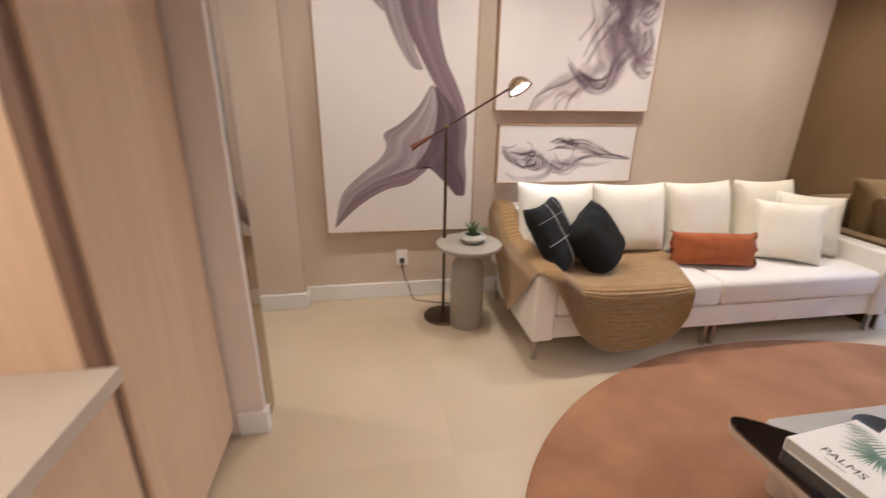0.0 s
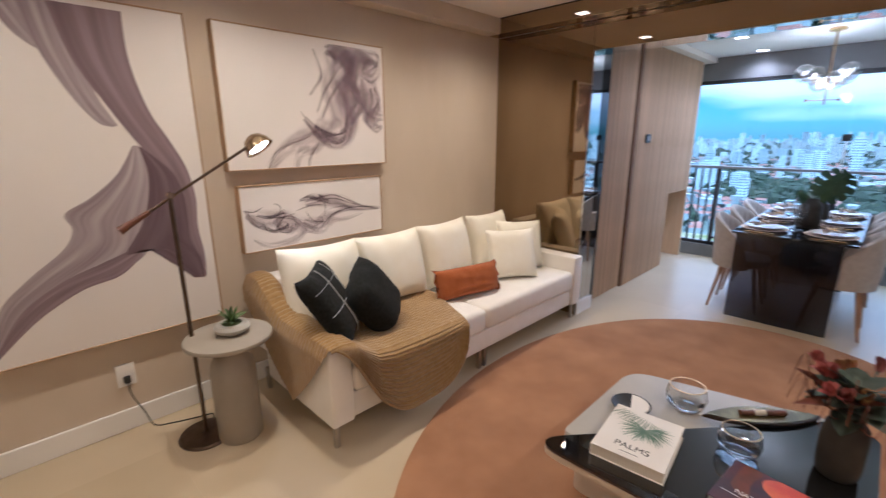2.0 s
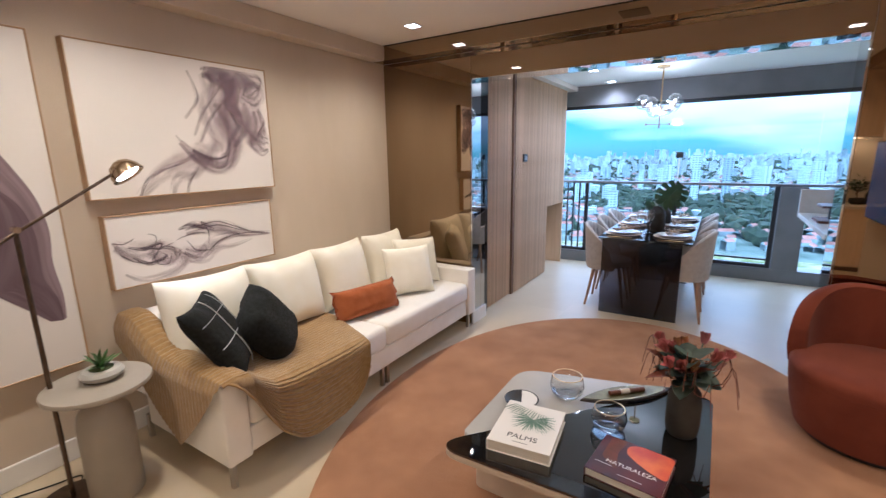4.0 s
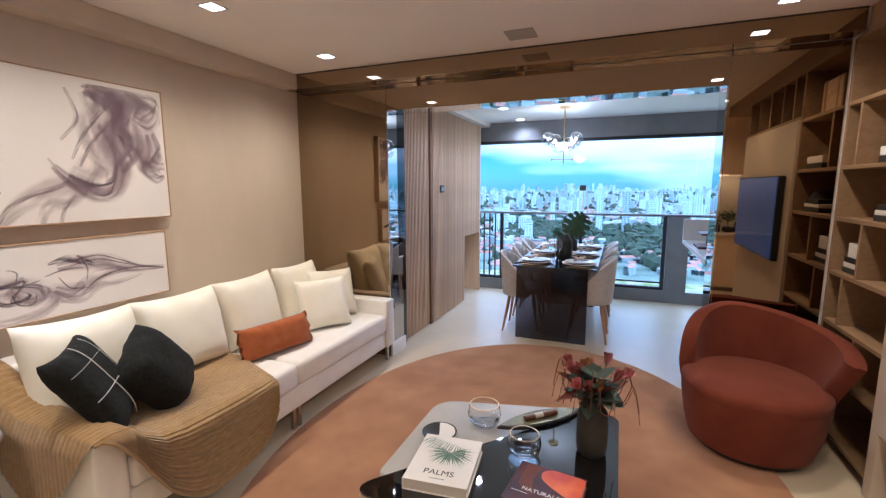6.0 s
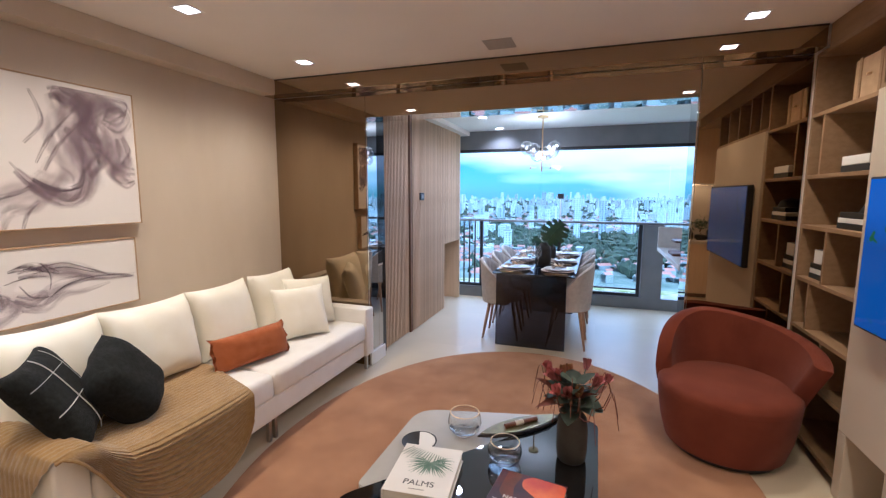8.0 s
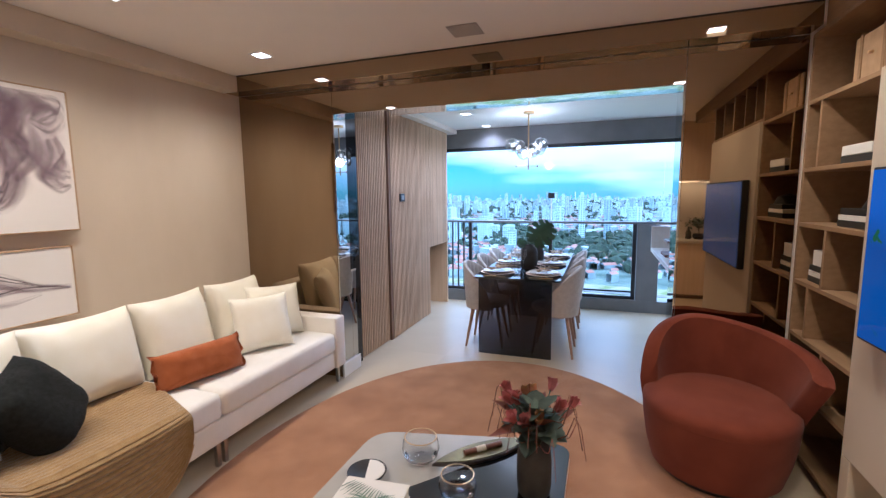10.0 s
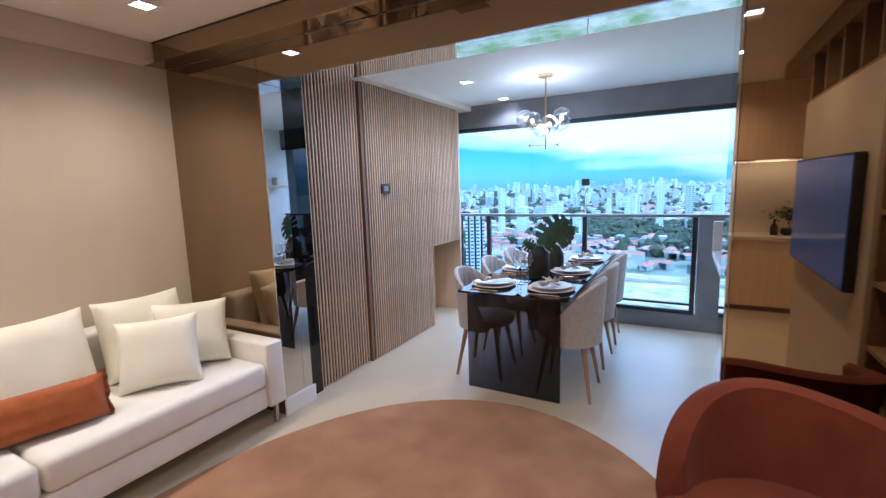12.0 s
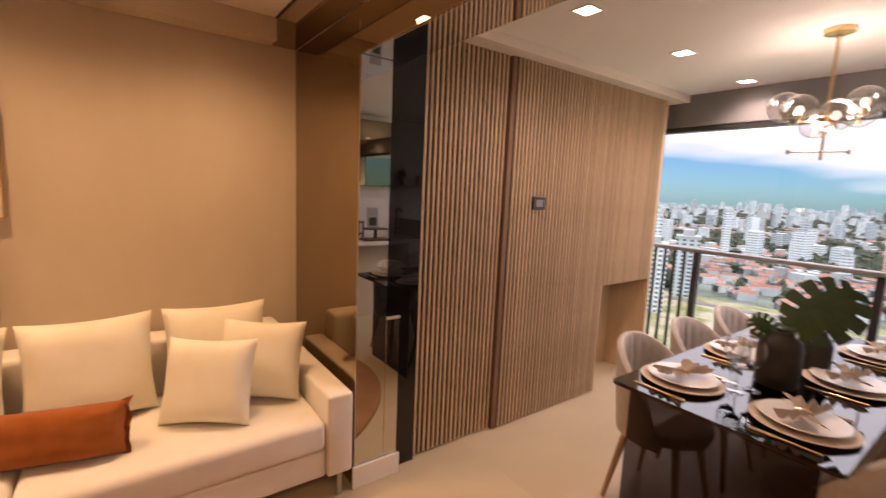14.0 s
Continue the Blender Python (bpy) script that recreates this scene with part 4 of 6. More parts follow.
setting("road", plate([(300, -420), (309, -420), (357, 60), (289, 420), (280, 420), (348, 60)], GROUND + 0.4, GROUND + 0.6), M["road"], "asphalt street along the grass")
setting("ground", plate([(9, -5000), (5000, -5000), (5000, 5000), (9, 5000)], GROUND - 1, GROUND), M["field"], "grassland and streets far below the balcony")


def boxes(rows):
    vs, fs = [], []
    for x, y, a, b, h, turn in rows:
        c, s = math.cos(turn), math.sin(turn)
        k = len(vs)
        for z in (GROUND, GROUND + h):
            for u, v in ((-a, -b), (a, -b), (a, b), (-a, b)):
                vs.append((x + c * u - s * v, y + s * u + c * v, z))
        fs += [(k, k + 1, k + 5, k + 4), (k + 1, k + 2, k + 6, k + 5), (k + 2, k + 3, k + 7, k + 6), (k + 3, k, k + 4, k + 7), (k + 4, k + 5, k + 6, k + 7)]
    return vs, fs


def stuff(name, vs, fs, material, label):
    me = bpy.data.meshes.new(name)
    me.from_pydata(vs, [], fs)
    me.materials.append(material)
    return tagged(new(name, me), label, "city", kind="stuff")


def fan(near, far):
    """A place in the wedge that the glazing opens on."""
    d = near + (far - near) * rng.random() ** 0.8
    a = radians(rng.uniform(-38, 58))
    return d * math.cos(a), d * math.sin(a), d


groups = {"a": [], "b": [], "c": []}
for k in range(1900):
    x, y, d = fan(1200, 6000)
    tall = rng.random() < 0.08 + 0.07 * math.sin(math.atan2(y, x) * 23)
    h = rng.uniform(45, 72 + d * 0.005) if tall else rng.uniform(16, 44)
    groups[rng.choice("aabc")].append((x, y, rng.uniform(5, 10), rng.uniform(5, 10), h, rng.uniform(0, 1.5)))
for k in range(45):
    x, y, d = fan(560, 1150)
    groups[rng.choice("aaab")].append((x, y, rng.uniform(6, 10), rng.uniform(6, 10), rng.uniform(18, 50), rng.uniform(0, 1.5)))
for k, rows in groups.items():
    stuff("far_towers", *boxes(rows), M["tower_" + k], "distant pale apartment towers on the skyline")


def wooded(x, y):
    """Where the belts of trees run."""
    return noise.noise(Vector((x * 0.0023, y * 0.0036, 3.7))) + 0.35 * noise.noise(Vector((x * 0.011, y * 0.011, 1.2)))


low = []
while len(low) < 8500:
    x, y, d = fan(520, 4600)
    if wooded(x, y) < 0.16:
        low.append((x, y, rng.uniform(3, 8), rng.uniform(3, 8), rng.uniform(4, 12), rng.uniform(0, 1.5)))
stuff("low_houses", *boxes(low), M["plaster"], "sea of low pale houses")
vs, fs = [], []
while len(vs) < 70000:
    x, y, d = fan(385, 2400)
    if wooded(x, y) > 0.13:
        continue
    a, b, t, h = rng.uniform(2.5, 5), rng.uniform(3, 7), rng.uniform(0, 1.5), rng.uniform(3, 7)
    c, s = math.cos(t), math.sin(t)
    i = len(vs)
    for u, v, z in ((-a, -b, h), (a, -b, h), (a, b, h), (-a, b, h), (0, -b, h + 2.0), (0, b, h + 2.0), (-a, -b, 0), (a, -b, 0), (a, b, 0), (-a, b, 0)):
        vs.append((x + c * u - s * v, y + s * u + c * v, GROUND + z))
    fs += [(i, i + 4, i + 5, i + 3), (i + 1, i + 2, i + 5, i + 4), (i, i + 1, i + 4), (i + 2, i + 3, i + 5), (i, i + 6, i + 7, i + 1), (i + 1, i + 7, i + 8, i + 2), (i + 3, i + 9, i + 6, i)]
roofs = stuff("tiled_houses", vs, fs, M["roof"], "pale houses with red clay roofs")
roofs.data.materials.append(M["plaster"])
for k, face in enumerate(roofs.data.polygons):
    face.material_index = 0 if k % 7 < 2 else 1
bm = bmesh.new()
bmesh.ops.create_icosphere(bm, subdivisions=1, radius=1)
ico_v, ico_f = [v.co.copy() for v in bm.verts], [[v.index for v in f.verts] for f in bm.faces]
bm.free()
vs, fs, count = [], [], 0
while count < 17000:
    x, y, d = fan(385, 4200)
    if wooded(x, y) < 0.06 and rng.random() > (0.08 if d < 1100 else 0.22):
        continue
    count += 1
    r = rng.uniform(3.5, 8) * (1 + d / 6000)
    i = len(vs)
    for v in ico_v:
        q = 1 + 0.4 * rng.uniform(-1, 1)
        vs.append((x + v.x * r * q, y + v.y * r * q, GROUND + r * 0.6 + v.z * r * q))
    fs += [[i + a for a in f] for f in ico_f]
stuff("far_trees", vs, fs, M["tree"], "dark green tree clumps between the houses")


def tower(at, w, d, h, m, turn, label):
    ob = thing("apartment_tower", (at[0], at[1], GROUND), label, "building", "apartment towers", turn)
    if math.hypot(*at) > 500:
        w, d, h = w * 0.48, d * 0.48, h - 5
    part("body", block(-w / 2, w / 2, -d / 2, d / 2, 0, h), M[m], ob)
    part("roof_house", block(-w / 4, w / 4, -d / 4, d / 4, h, h + 5), M["plaster"], ob)
    part("parapet", block(-w / 2 - 0.4, w / 2 + 0.4, -d / 2 - 0.4, d / 2 + 0.4, h - 1.2, h + 0.6), M["plaster"], ob)


for d, a, w, dd, h, m in ((260, 37, 26, 20, 66, "tower_b"), (235, 31, 16, 16, 52, "tower_b"), (420, 29, 24, 18, 60, "tower_a"), (330, 28, 30, 18, 44, "tower_a"), (300, 33.5, 20, 18, 56, "tower_a"), (390, 24.5, 20, 16, 46, "tower_b"),
                          (640, 21, 20, 16, 68, "tower_a"), (700, 14.5, 26, 18, 58, "tower_b"), (690, 2.5, 22, 18, 76, "tower_a"), (760, -0.5, 18, 18, 70, "tower_b"),
                          (800, -8, 30, 18, 66, "tower_a"), (740, -12, 22, 18, 68, "tower_a"), (900, 8, 22, 16, 48, "tower_a"), (980, 18, 26, 18, 60, "tower_c"),
                          (560, 11, 24, 16, 34, "tower_a"), (860, 6, 16, 16, 52, "tower_a"), (620, -16, 26, 18, 58, "tower_b"), (520, -22, 30, 20, 60, "tower_a")):
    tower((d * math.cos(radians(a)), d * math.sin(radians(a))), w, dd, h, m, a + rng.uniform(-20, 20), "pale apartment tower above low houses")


# ---- painted cloth and smoke on the canvases ----
def ink(name, dark, light, clear, streak=(7.0, 0.7), cut=(0.35, 0.62)):
    """Streaked watery paint that follows a brush stroke; where it thins out the canvas shows through."""
    m = bpy.data.materials.new(name)
    m.use_nodes = True
    n, l = m.node_tree.nodes, m.node_tree.links
    b = n["Principled BSDF"]
    b.inputs["Roughness"].default_value, b.inputs["Specular IOR Level"].default_value = 0.9, 0.1
    uv = n.new("ShaderNodeUVMap")
    mp = n.new("ShaderNodeMapping")
    mp.inputs["Scale"].default_value = (*streak, 1)
    no = n.new("ShaderNodeTexNoise")
    no.inputs["Scale"].default_value, no.inputs["Detail"].default_value, no.inputs["Distortion"].default_value = 1.0, 4.0, 0.5
    r = n.new("ShaderNodeValToRGB")
    r.color_ramp.elements[0].position, r.color_ramp.elements[1].position = cut
    r.color_ramp.elements[0].color, r.color_ramp.elements[1].color = (*dark, 1), (*light, 1)
    l.new(uv.outputs["UV"], mp.inputs["Vector"])
    l.new(mp.outputs["Vector"], no.inputs["Vector"])
    l.new(no.outputs["Fac"], r.inputs["Fac"])
    l.new(r.outputs["Color"], b.inputs["Base Color"])
    if clear:
        sep = n.new("ShaderNodeSeparateXYZ")
        l.new(uv.outputs["UV"], sep.inputs["Vector"])
        edge = n.new("ShaderNodeMath")
        edge.operation = "PINGPONG"
        edge.inputs[1].default_value = 0.5
        l.new(sep.outputs["X"], edge.inputs[0])
        soft = n.new("ShaderNodeMapRange")
        soft.inputs["From Max"].default_value = 0.22
        l.new(edge.outputs[0], soft.inputs["Value"])
        thin = n.new("ShaderNodeMapRange")
        thin.inputs["From Min"].default_value, thin.inputs["From Max"].default_value = 0.62, 0.36
        thin.inputs["To Max"].default_value = clear
        l.new(no.outputs["Fac"], thin.inputs["Value"])
        mu = n.new("ShaderNodeMath")
        mu.operation = "MULTIPLY"
        l.new(soft.outputs["Result"], mu.inputs[0])
        l.new(thin.outputs["Result"], mu.inputs[1])
        l.new(mu.outputs[0], b.inputs["Alpha"])
    return m


M["cloth_mid"] = ink("mauve_cloth", (0.20, 0.145, 0.165), (0.31, 0.24, 0.265), 0, (4, 0.4))
M["cloth_pale"] = ink("pale_mauve_cloth", (0.27, 0.215, 0.235), (0.47, 0.41, 0.425), 0, (5, 0.35))
M["cloth_deep"] = ink("deep_mauve_cloth", (0.125, 0.085, 0.10), (0.19, 0.14, 0.16), 0, (3, 0.4))
M["smoke_ink"] = ink("mauve_smoke", (0.20, 0.125, 0.165), (0.48, 0.38, 0.43), 0.6, (3, 0.9))
M["smoke_thin"] = ink("thin_mauve_smoke", (0.28, 0.195, 0.235), (0.55, 0.46, 0.50), 0.42, (2.2, 0.8))
M["smoke_dark"] = ink("dark_smoke", (0.07, 0.045, 0.06), (0.25, 0.19, 0.22), 0.9, (3, 1.0))


def spline(pts, t):
    n = len(pts) - 1
    i = min(int(t * n), n - 1)
    f = t * n - i
    p = [Vector(pts[min(max(i + k, 0), n)]) for k in (-1, 0, 1, 2)]
    return 0.5 * (2 * p[1] + (p[2] - p[0]) * f + (2 * p[0] - 5 * p[1] + 4 * p[2] - p[3]) * f * f + (3 * p[1] - p[0] - 3 * p[2] + p[3]) * f ** 3)


def stroke(parent, w, h, left, right, material, level, n=40, m=8):
    """One brush stroke between two edges, given across and down the canvas from 0 to 1."""
    bm = bmesh.new()
    uvl = bm.loops.layers.uv.new("UVMap")
    grid = []
    for i in range(n + 1):
        a, b = spline(left, i / n), spline(right, i / n)
        row = []
        for j in range(m + 1):
            q = a.lerp(b, j / m)
            q.x, q.y = min(max(q.x, 0.004), 0.996), min(max(q.y, 0.004), 0.996)
            row.append((bm.verts.new(((q.x - 0.5) * w, -0.0364 - 0.0002 * level, (1 - q.y) * h)), (j / m, i / n * 3)))
        grid.append(row)
    for a, b in zip(grid, grid[1:]):
        for j in range(m):
            q = (a[j], a[j + 1], b[j + 1], b[j])
            try:
                f = bm.faces.new([c[0] for c in q])
            except ValueError:
                continue
            for lp, c in zip(f.loops, q):
                lp[uvl].uv = c[1]
    me = bpy.data.meshes.new("brush_stroke")
    bm.to_mesh(me)
    bm.free()
    me.materials.append(material)
    ob = new("brush_stroke", me)
    ob.parent = parent
    return ob


def ribbon(parent, w, h, mid, wide, material, level):
    """A stroke along a middle line, with a width at each of its points."""
    left, right = [], []
    for i, (x, y) in enumerate(mid):
        a, b = mid[max(i - 1, 0)], mid[min(i + 1, len(mid) - 1)]
        d = Vector(((b[0] - a[0]) * w, (b[1] - a[1]) * h))
        d = d.normalized() if d.length > 1e-6 else Vector((1, 0))
        left.append((x - d.y * wide[i] / 2 / w, y + d.x * wide[i] / 2 / h))
        right.append((x + d.y * wide[i] / 2 / w, y - d.x * wide[i] / 2 / h))
    stroke(parent, w, h, left, right, material, level, n=60)


W1, H1 = 0.944, 1.51
stroke(pic1, W1, H1, [(0.28, 0.0), (0.34, 0.08), (0.40, 0.12), (0.44, 0.13)], [(0.40, 0.0), (0.45, 0.06), (0.47, 0.10), (0.48, 0.13)], M["cloth_pale"], 1)
stroke(pic1, W1, H1, [(0.38, 0.0), (0.42, 0.12), (0.50, 0.24), (0.58, 0.315), (0.64, 0.33)], [(0.55, 0.0), (0.56, 0.12), (0.60, 0.24), (0.64, 0.30), (0.66, 0.325)], M["cloth_pale"], 2)
stroke(pic1, W1, H1, [(0.48, 0.0), (0.53, 0.14), (0.64, 0.28), (0.73, 0.38), (0.82, 0.47), (0.87, 0.58), (0.86, 0.70), (0.90, 0.80), (0.93, 0.845)],
       [(0.75, 0.0), (0.75, 0.14), (0.80, 0.28), (0.87, 0.37), (0.93, 0.46), (0.955, 0.56), (0.945, 0.66), (0.96, 0.76), (0.955, 0.84)], M["cloth_mid"], 3)
stroke(pic1, W1, H1, [(0.705, 0.385), (0.62, 0.47), (0.50, 0.535), (0.395, 0.575), (0.41, 0.625), (0.36, 0.68), (0.22, 0.75), (0.10, 0.83), (0.045, 0.965)],
       [(0.73, 0.385), (0.77, 0.47), (0.76, 0.56), (0.74, 0.65), (0.68, 0.73), (0.58, 0.765), (0.42, 0.80), (0.22, 0.87), (0.05, 0.97)], M["cloth_pale"], 4)
stroke(pic1, W1, H1, [(0.66, 0.70), (0.50, 0.735), (0.33, 0.775), (0.17, 0.845), (0.045, 0.965)], [(0.67, 0.73), (0.56, 0.785), (0.40, 0.81), (0.22, 0.875), (0.05, 0.972)], M["cloth_mid"], 5)
stroke(pic1, W1, H1, [(0.73, 0.39), (0.75, 0.47), (0.73, 0.56), (0.68, 0.64), (0.60, 0.72), (0.69, 0.715), (0.78, 0.765), (0.89, 0.84)],
       [(0.74, 0.39), (0.86, 0.47), (0.90, 0.56), (0.90, 0.64), (0.90, 0.70), (0.92, 0.74), (0.94, 0.78), (0.945, 0.845)], M["cloth_deep"], 6)

W2, H2 = 1.045, 0.727
for mid, wide, m in (([(0.50, 0.66), (0.60, 0.74), (0.71, 0.64), (0.69, 0.42), (0.70, 0.22), (0.64, 0.04)], [0.08, 0.14, 0.18, 0.20, 0.18, 0.10], "smoke_thin"),
                     ([(0.72, 0.04), (0.82, 0.16), (0.88, 0.36), (0.93, 0.56), (0.99, 0.66)], [0.12, 0.18, 0.18, 0.14, 0.06], "smoke_thin"),
                     ([(0.62, 0.02), (0.74, 0.10), (0.86, 0.04), (0.96, 0.10)], [0.06, 0.12, 0.14, 0.08], "smoke_thin"),
                     ([(0.20, 1.0), (0.30, 0.86), (0.42, 0.76), (0.55, 0.68), (0.62, 0.55)], [0.04, 0.07, 0.10, 0.12, 0.10], "smoke_thin"),
                     ([(0.44, 0.60), (0.52, 0.72), (0.62, 0.80), (0.70, 0.77), (0.74, 0.62), (0.68, 0.45), (0.66, 0.28), (0.70, 0.12), (0.64, 0.03)], [0.03, 0.05, 0.07, 0.09, 0.12, 0.16, 0.18, 0.14, 0.05], "smoke_ink"),
                     ([(0.74, 0.62), (0.82, 0.45), (0.80, 0.25), (0.86, 0.10), (0.94, 0.07), (0.98, 0.16), (0.92, 0.25), (0.84, 0.20)], [0.05, 0.10, 0.13, 0.12, 0.08, 0.06, 0.06, 0.03], "smoke_ink"),
                     ([(0.66, 0.28), (0.74, 0.36), (0.84, 0.44), (0.90, 0.56), (0.97, 0.60)], [0.04, 0.10, 0.13, 0.10, 0.03], "smoke_thin"),
                     ([(0.92, 0.32), (0.94, 0.48), (0.88, 0.60), (0.94, 0.68), (0.99, 0.66)], [0.04, 0.08, 0.08, 0.05, 0.02], "smoke_ink"),
                     ([(0.60, 0.06), (0.70, 0.04), (0.80, 0.12), (0.76, 0.30), (0.82, 0.38)], [0.05, 0.10, 0.12, 0.08, 0.03], "smoke_ink"),
                     ([(0.36, 1.0), (0.40, 0.88), (0.50, 0.84), (0.60, 0.70)], [0.03, 0.05, 0.06, 0.03], "smoke_thin"),
                     ([(0.50, 0.66), (0.60, 0.73), (0.70, 0.69), (0.73, 0.55)], [0.012, 0.02, 0.025, 0.012], "smoke_dark")):
    ribbon(pic2, W2, H2, mid, [q * 1.4 for q in wide], M[m], 1 + len([c for c in pic2.children if c.name.startswith("brush")]))
for mid in ([(0.42, 0.55), (0.50, 0.70), (0.60, 0.79), (0.66, 0.80), (0.70, 0.72), (0.72, 0.55), (0.73, 0.42)], [(0.50, 0.66), (0.58, 0.73), (0.64, 0.75)],
            [(0.20, 1.0), (0.25, 0.88), (0.34, 0.80), (0.44, 0.75), (0.52, 0.68)], [(0.44, 1.0), (0.47, 0.88), (0.52, 0.80)], [(0.52, 0.55), (0.58, 0.38), (0.66, 0.22), (0.74, 0.10)],
            [(0.55, 0.60), (0.62, 0.42), (0.70, 0.28), (0.78, 0.20)], [(0.48, 0.42), (0.56, 0.26), (0.52, 0.06)], [(0.80, 0.40), (0.86, 0.52), (0.92, 0.58), (0.99, 0.60)],
            [(0.88, 0.20), (0.95, 0.14), (0.97, 0.05), (0.90, 0.03)], [(0.78, 0.28), (0.82, 0.42), (0.78, 0.50)], [(0.94, 0.30), (0.97, 0.42), (0.93, 0.52), (0.99, 0.56)]):
    ribbon(pic2, W2, H2, mid, [0.006 + 0.022 * math.sin(math.pi * (i + 0.5) / len(mid)) for i in range(len(mid))], M["smoke_ink"], 1 + len([c for c in pic2.children if c.name.startswith("brush")]))
W3, H3 = 0.954, 0.36
for mid, wide, m in (([(0.02, 0.36), (0.12, 0.50), (0.26, 0.56), (0.40, 0.66), (0.52, 0.62)], [0.05, 0.11, 0.13, 0.10, 0.04], "smoke_thin"),
                     ([(0.10, 0.56), (0.18, 0.70), (0.27, 0.62), (0.22, 0.50), (0.31, 0.52), (0.33, 0.68)], [0.012, 0.02, 0.02, 0.012, 0.02, 0.01], "smoke_dark"),
                     ([(0.02, 0.30), (0.08, 0.52), (0.18, 0.50), (0.24, 0.40), (0.20, 0.55), (0.28, 0.72), (0.34, 0.60), (0.28, 0.48)], [0.03, 0.05, 0.05, 0.04, 0.06, 0.05, 0.04, 0.02], "smoke_thin"),
                     ([(0.05, 0.78), (0.14, 0.92), (0.30, 0.90), (0.38, 0.74), (0.34, 0.58)], [0.02, 0.03, 0.05, 0.05, 0.02], "smoke_thin"),
                     ([(0.08, 0.40), (0.16, 0.46), (0.26, 0.42), (0.20, 0.66), (0.30, 0.66)], [0.01, 0.02, 0.025, 0.02, 0.01], "smoke_dark"),
                     ([(0.36, 0.24), (0.44, 0.20), (0.52, 0.25), (0.58, 0.34)], [0.01, 0.035, 0.04, 0.01], "smoke_dark"),
                     ([(0.40, 0.30), (0.52, 0.28), (0.66, 0.34), (0.80, 0.48), (0.99, 0.56)], [0.03, 0.07, 0.08, 0.05, 0.012], "smoke_ink"),
                     ([(0.38, 0.60), (0.46, 0.70), (0.54, 0.60), (0.62, 0.50), (0.76, 0.48), (0.98, 0.56)], [0.03, 0.07, 0.07, 0.05, 0.03, 0.01], "smoke_ink"),
                     ([(0.40, 0.78), (0.50, 0.80), (0.60, 0.66), (0.70, 0.66), (0.84, 0.60)], [0.02, 0.05, 0.04, 0.03, 0.01], "smoke_thin")):
    ribbon(pic3, W3, H3, mid, [q * 1.3 for q in wide], M[m], 1 + len([c for c in pic3.children if c.name.startswith("brush")]))

for mid in ([(0.0, 0.30), (0.06, 0.34), (0.12, 0.28)], [(0.04, 0.50), (0.10, 0.62), (0.20, 0.72)], [(0.14, 0.46), (0.24, 0.48), (0.32, 0.44)], [(0.19, 0.24), (0.23, 0.30), (0.22, 0.42)],
            [(0.20, 0.58), (0.22, 0.72), (0.28, 0.74), (0.30, 0.60)], [(0.34, 0.40), (0.44, 0.34), (0.52, 0.36)], [(0.40, 0.44), (0.45, 0.62), (0.54, 0.66)], [(0.50, 0.16), (0.54, 0.36), (0.53, 0.56)],
            [(0.46, 0.24), (0.60, 0.20), (0.72, 0.32), (0.84, 0.46), (0.99, 0.52)], [(0.46, 0.30), (0.60, 0.26), (0.72, 0.36), (0.86, 0.49), (0.98, 0.56)], [(0.54, 0.64), (0.62, 0.52), (0.74, 0.47), (0.88, 0.50)]):
    ribbon(pic3, W3, H3, mid, [0.003 + 0.007 * math.sin(math.pi * (i + 0.5) / len(mid)) for i in range(len(mid))], M["smoke_dark"], 1 + len([c for c in pic3.children if c.name.startswith("brush")]))

# ---- floor lamp ----
lamp = thing("floor_lamp", (2.60, 4.47, 0.0), "bronze reading lamp with a tilted arm and brass dome", "lamp")
part("base", lathe([(0, 0), (0.125, 0), (0.128, 0.006), (0.12, 0.018), (0.02, 0.022), (0, 0.022)], 40), M["bronzemetal"], lamp, smooth=True)
part("pole", tube([(0, 0, 0.02), (0, 0, 1.235)], 0.0095, 12), M["bronzemetal"], lamp, smooth=True)
part("pivot", tube([(0, -0.03, 1.225), (0, 0.012, 1.225)], 0.013, 12), M["brass"], lamp, smooth=True)
part("arm", tube([(-0.19, -0.022, 1.105), (0.355, -0.022, 1.425)], 0.0065, 10), M["bronzemetal"], lamp, smooth=True)
part("grip", tube([(-0.205, -0.022, 1.096), (-0.17, -0.022, 1.117), (-0.09, -0.022, 1.163)], 0.019, 12, taper=0.010), M["handle"], lamp, "turned walnut counterweight", smooth=True)
part("joint", lathe([(0, 0), (0.016, 0.0), (0.018, 0.02), (0.016, 0.045), (0, 0.05)], 14, 0.365, -0.022, 1.41), M["brass"], lamp, smooth=True)
dome = part("shade", lathe([(0.0, 0.075), (0.02, 0.074), (0.045, 0.06), (0.064, 0.03), (0.072, 0.0), (0.069, 0.0), (0.061, 0.028), (0.043, 0.055), (0, 0.068)], 32), M["brass"], lamp, "shining brass dome shade", smooth=True)
dome.matrix_local = pose(0.415, -0.022, 1.415, -28, -26, 0)
bulb = part("bulb", lathe([(0, 0.0), (0.05, 0.0), (0.05, 0.004), (0, 0.006)], 20), M["reading"], dome, "lit bulb")
bulb.location = (0, 0, 0.008)
bl = bpy.data.lights.new("reading_bulb", "SPOT")
bl.energy, bl.color, bl.spot_size, bl.spot_blend, bl.shadow_soft_size = 6.0, (1, 0.86, 0.68), radians(130), 0.7, 0.04
new("reading_lamp", bl).matrix_world = pose(3.02, 4.44, 1.405, -28, -26, 0)

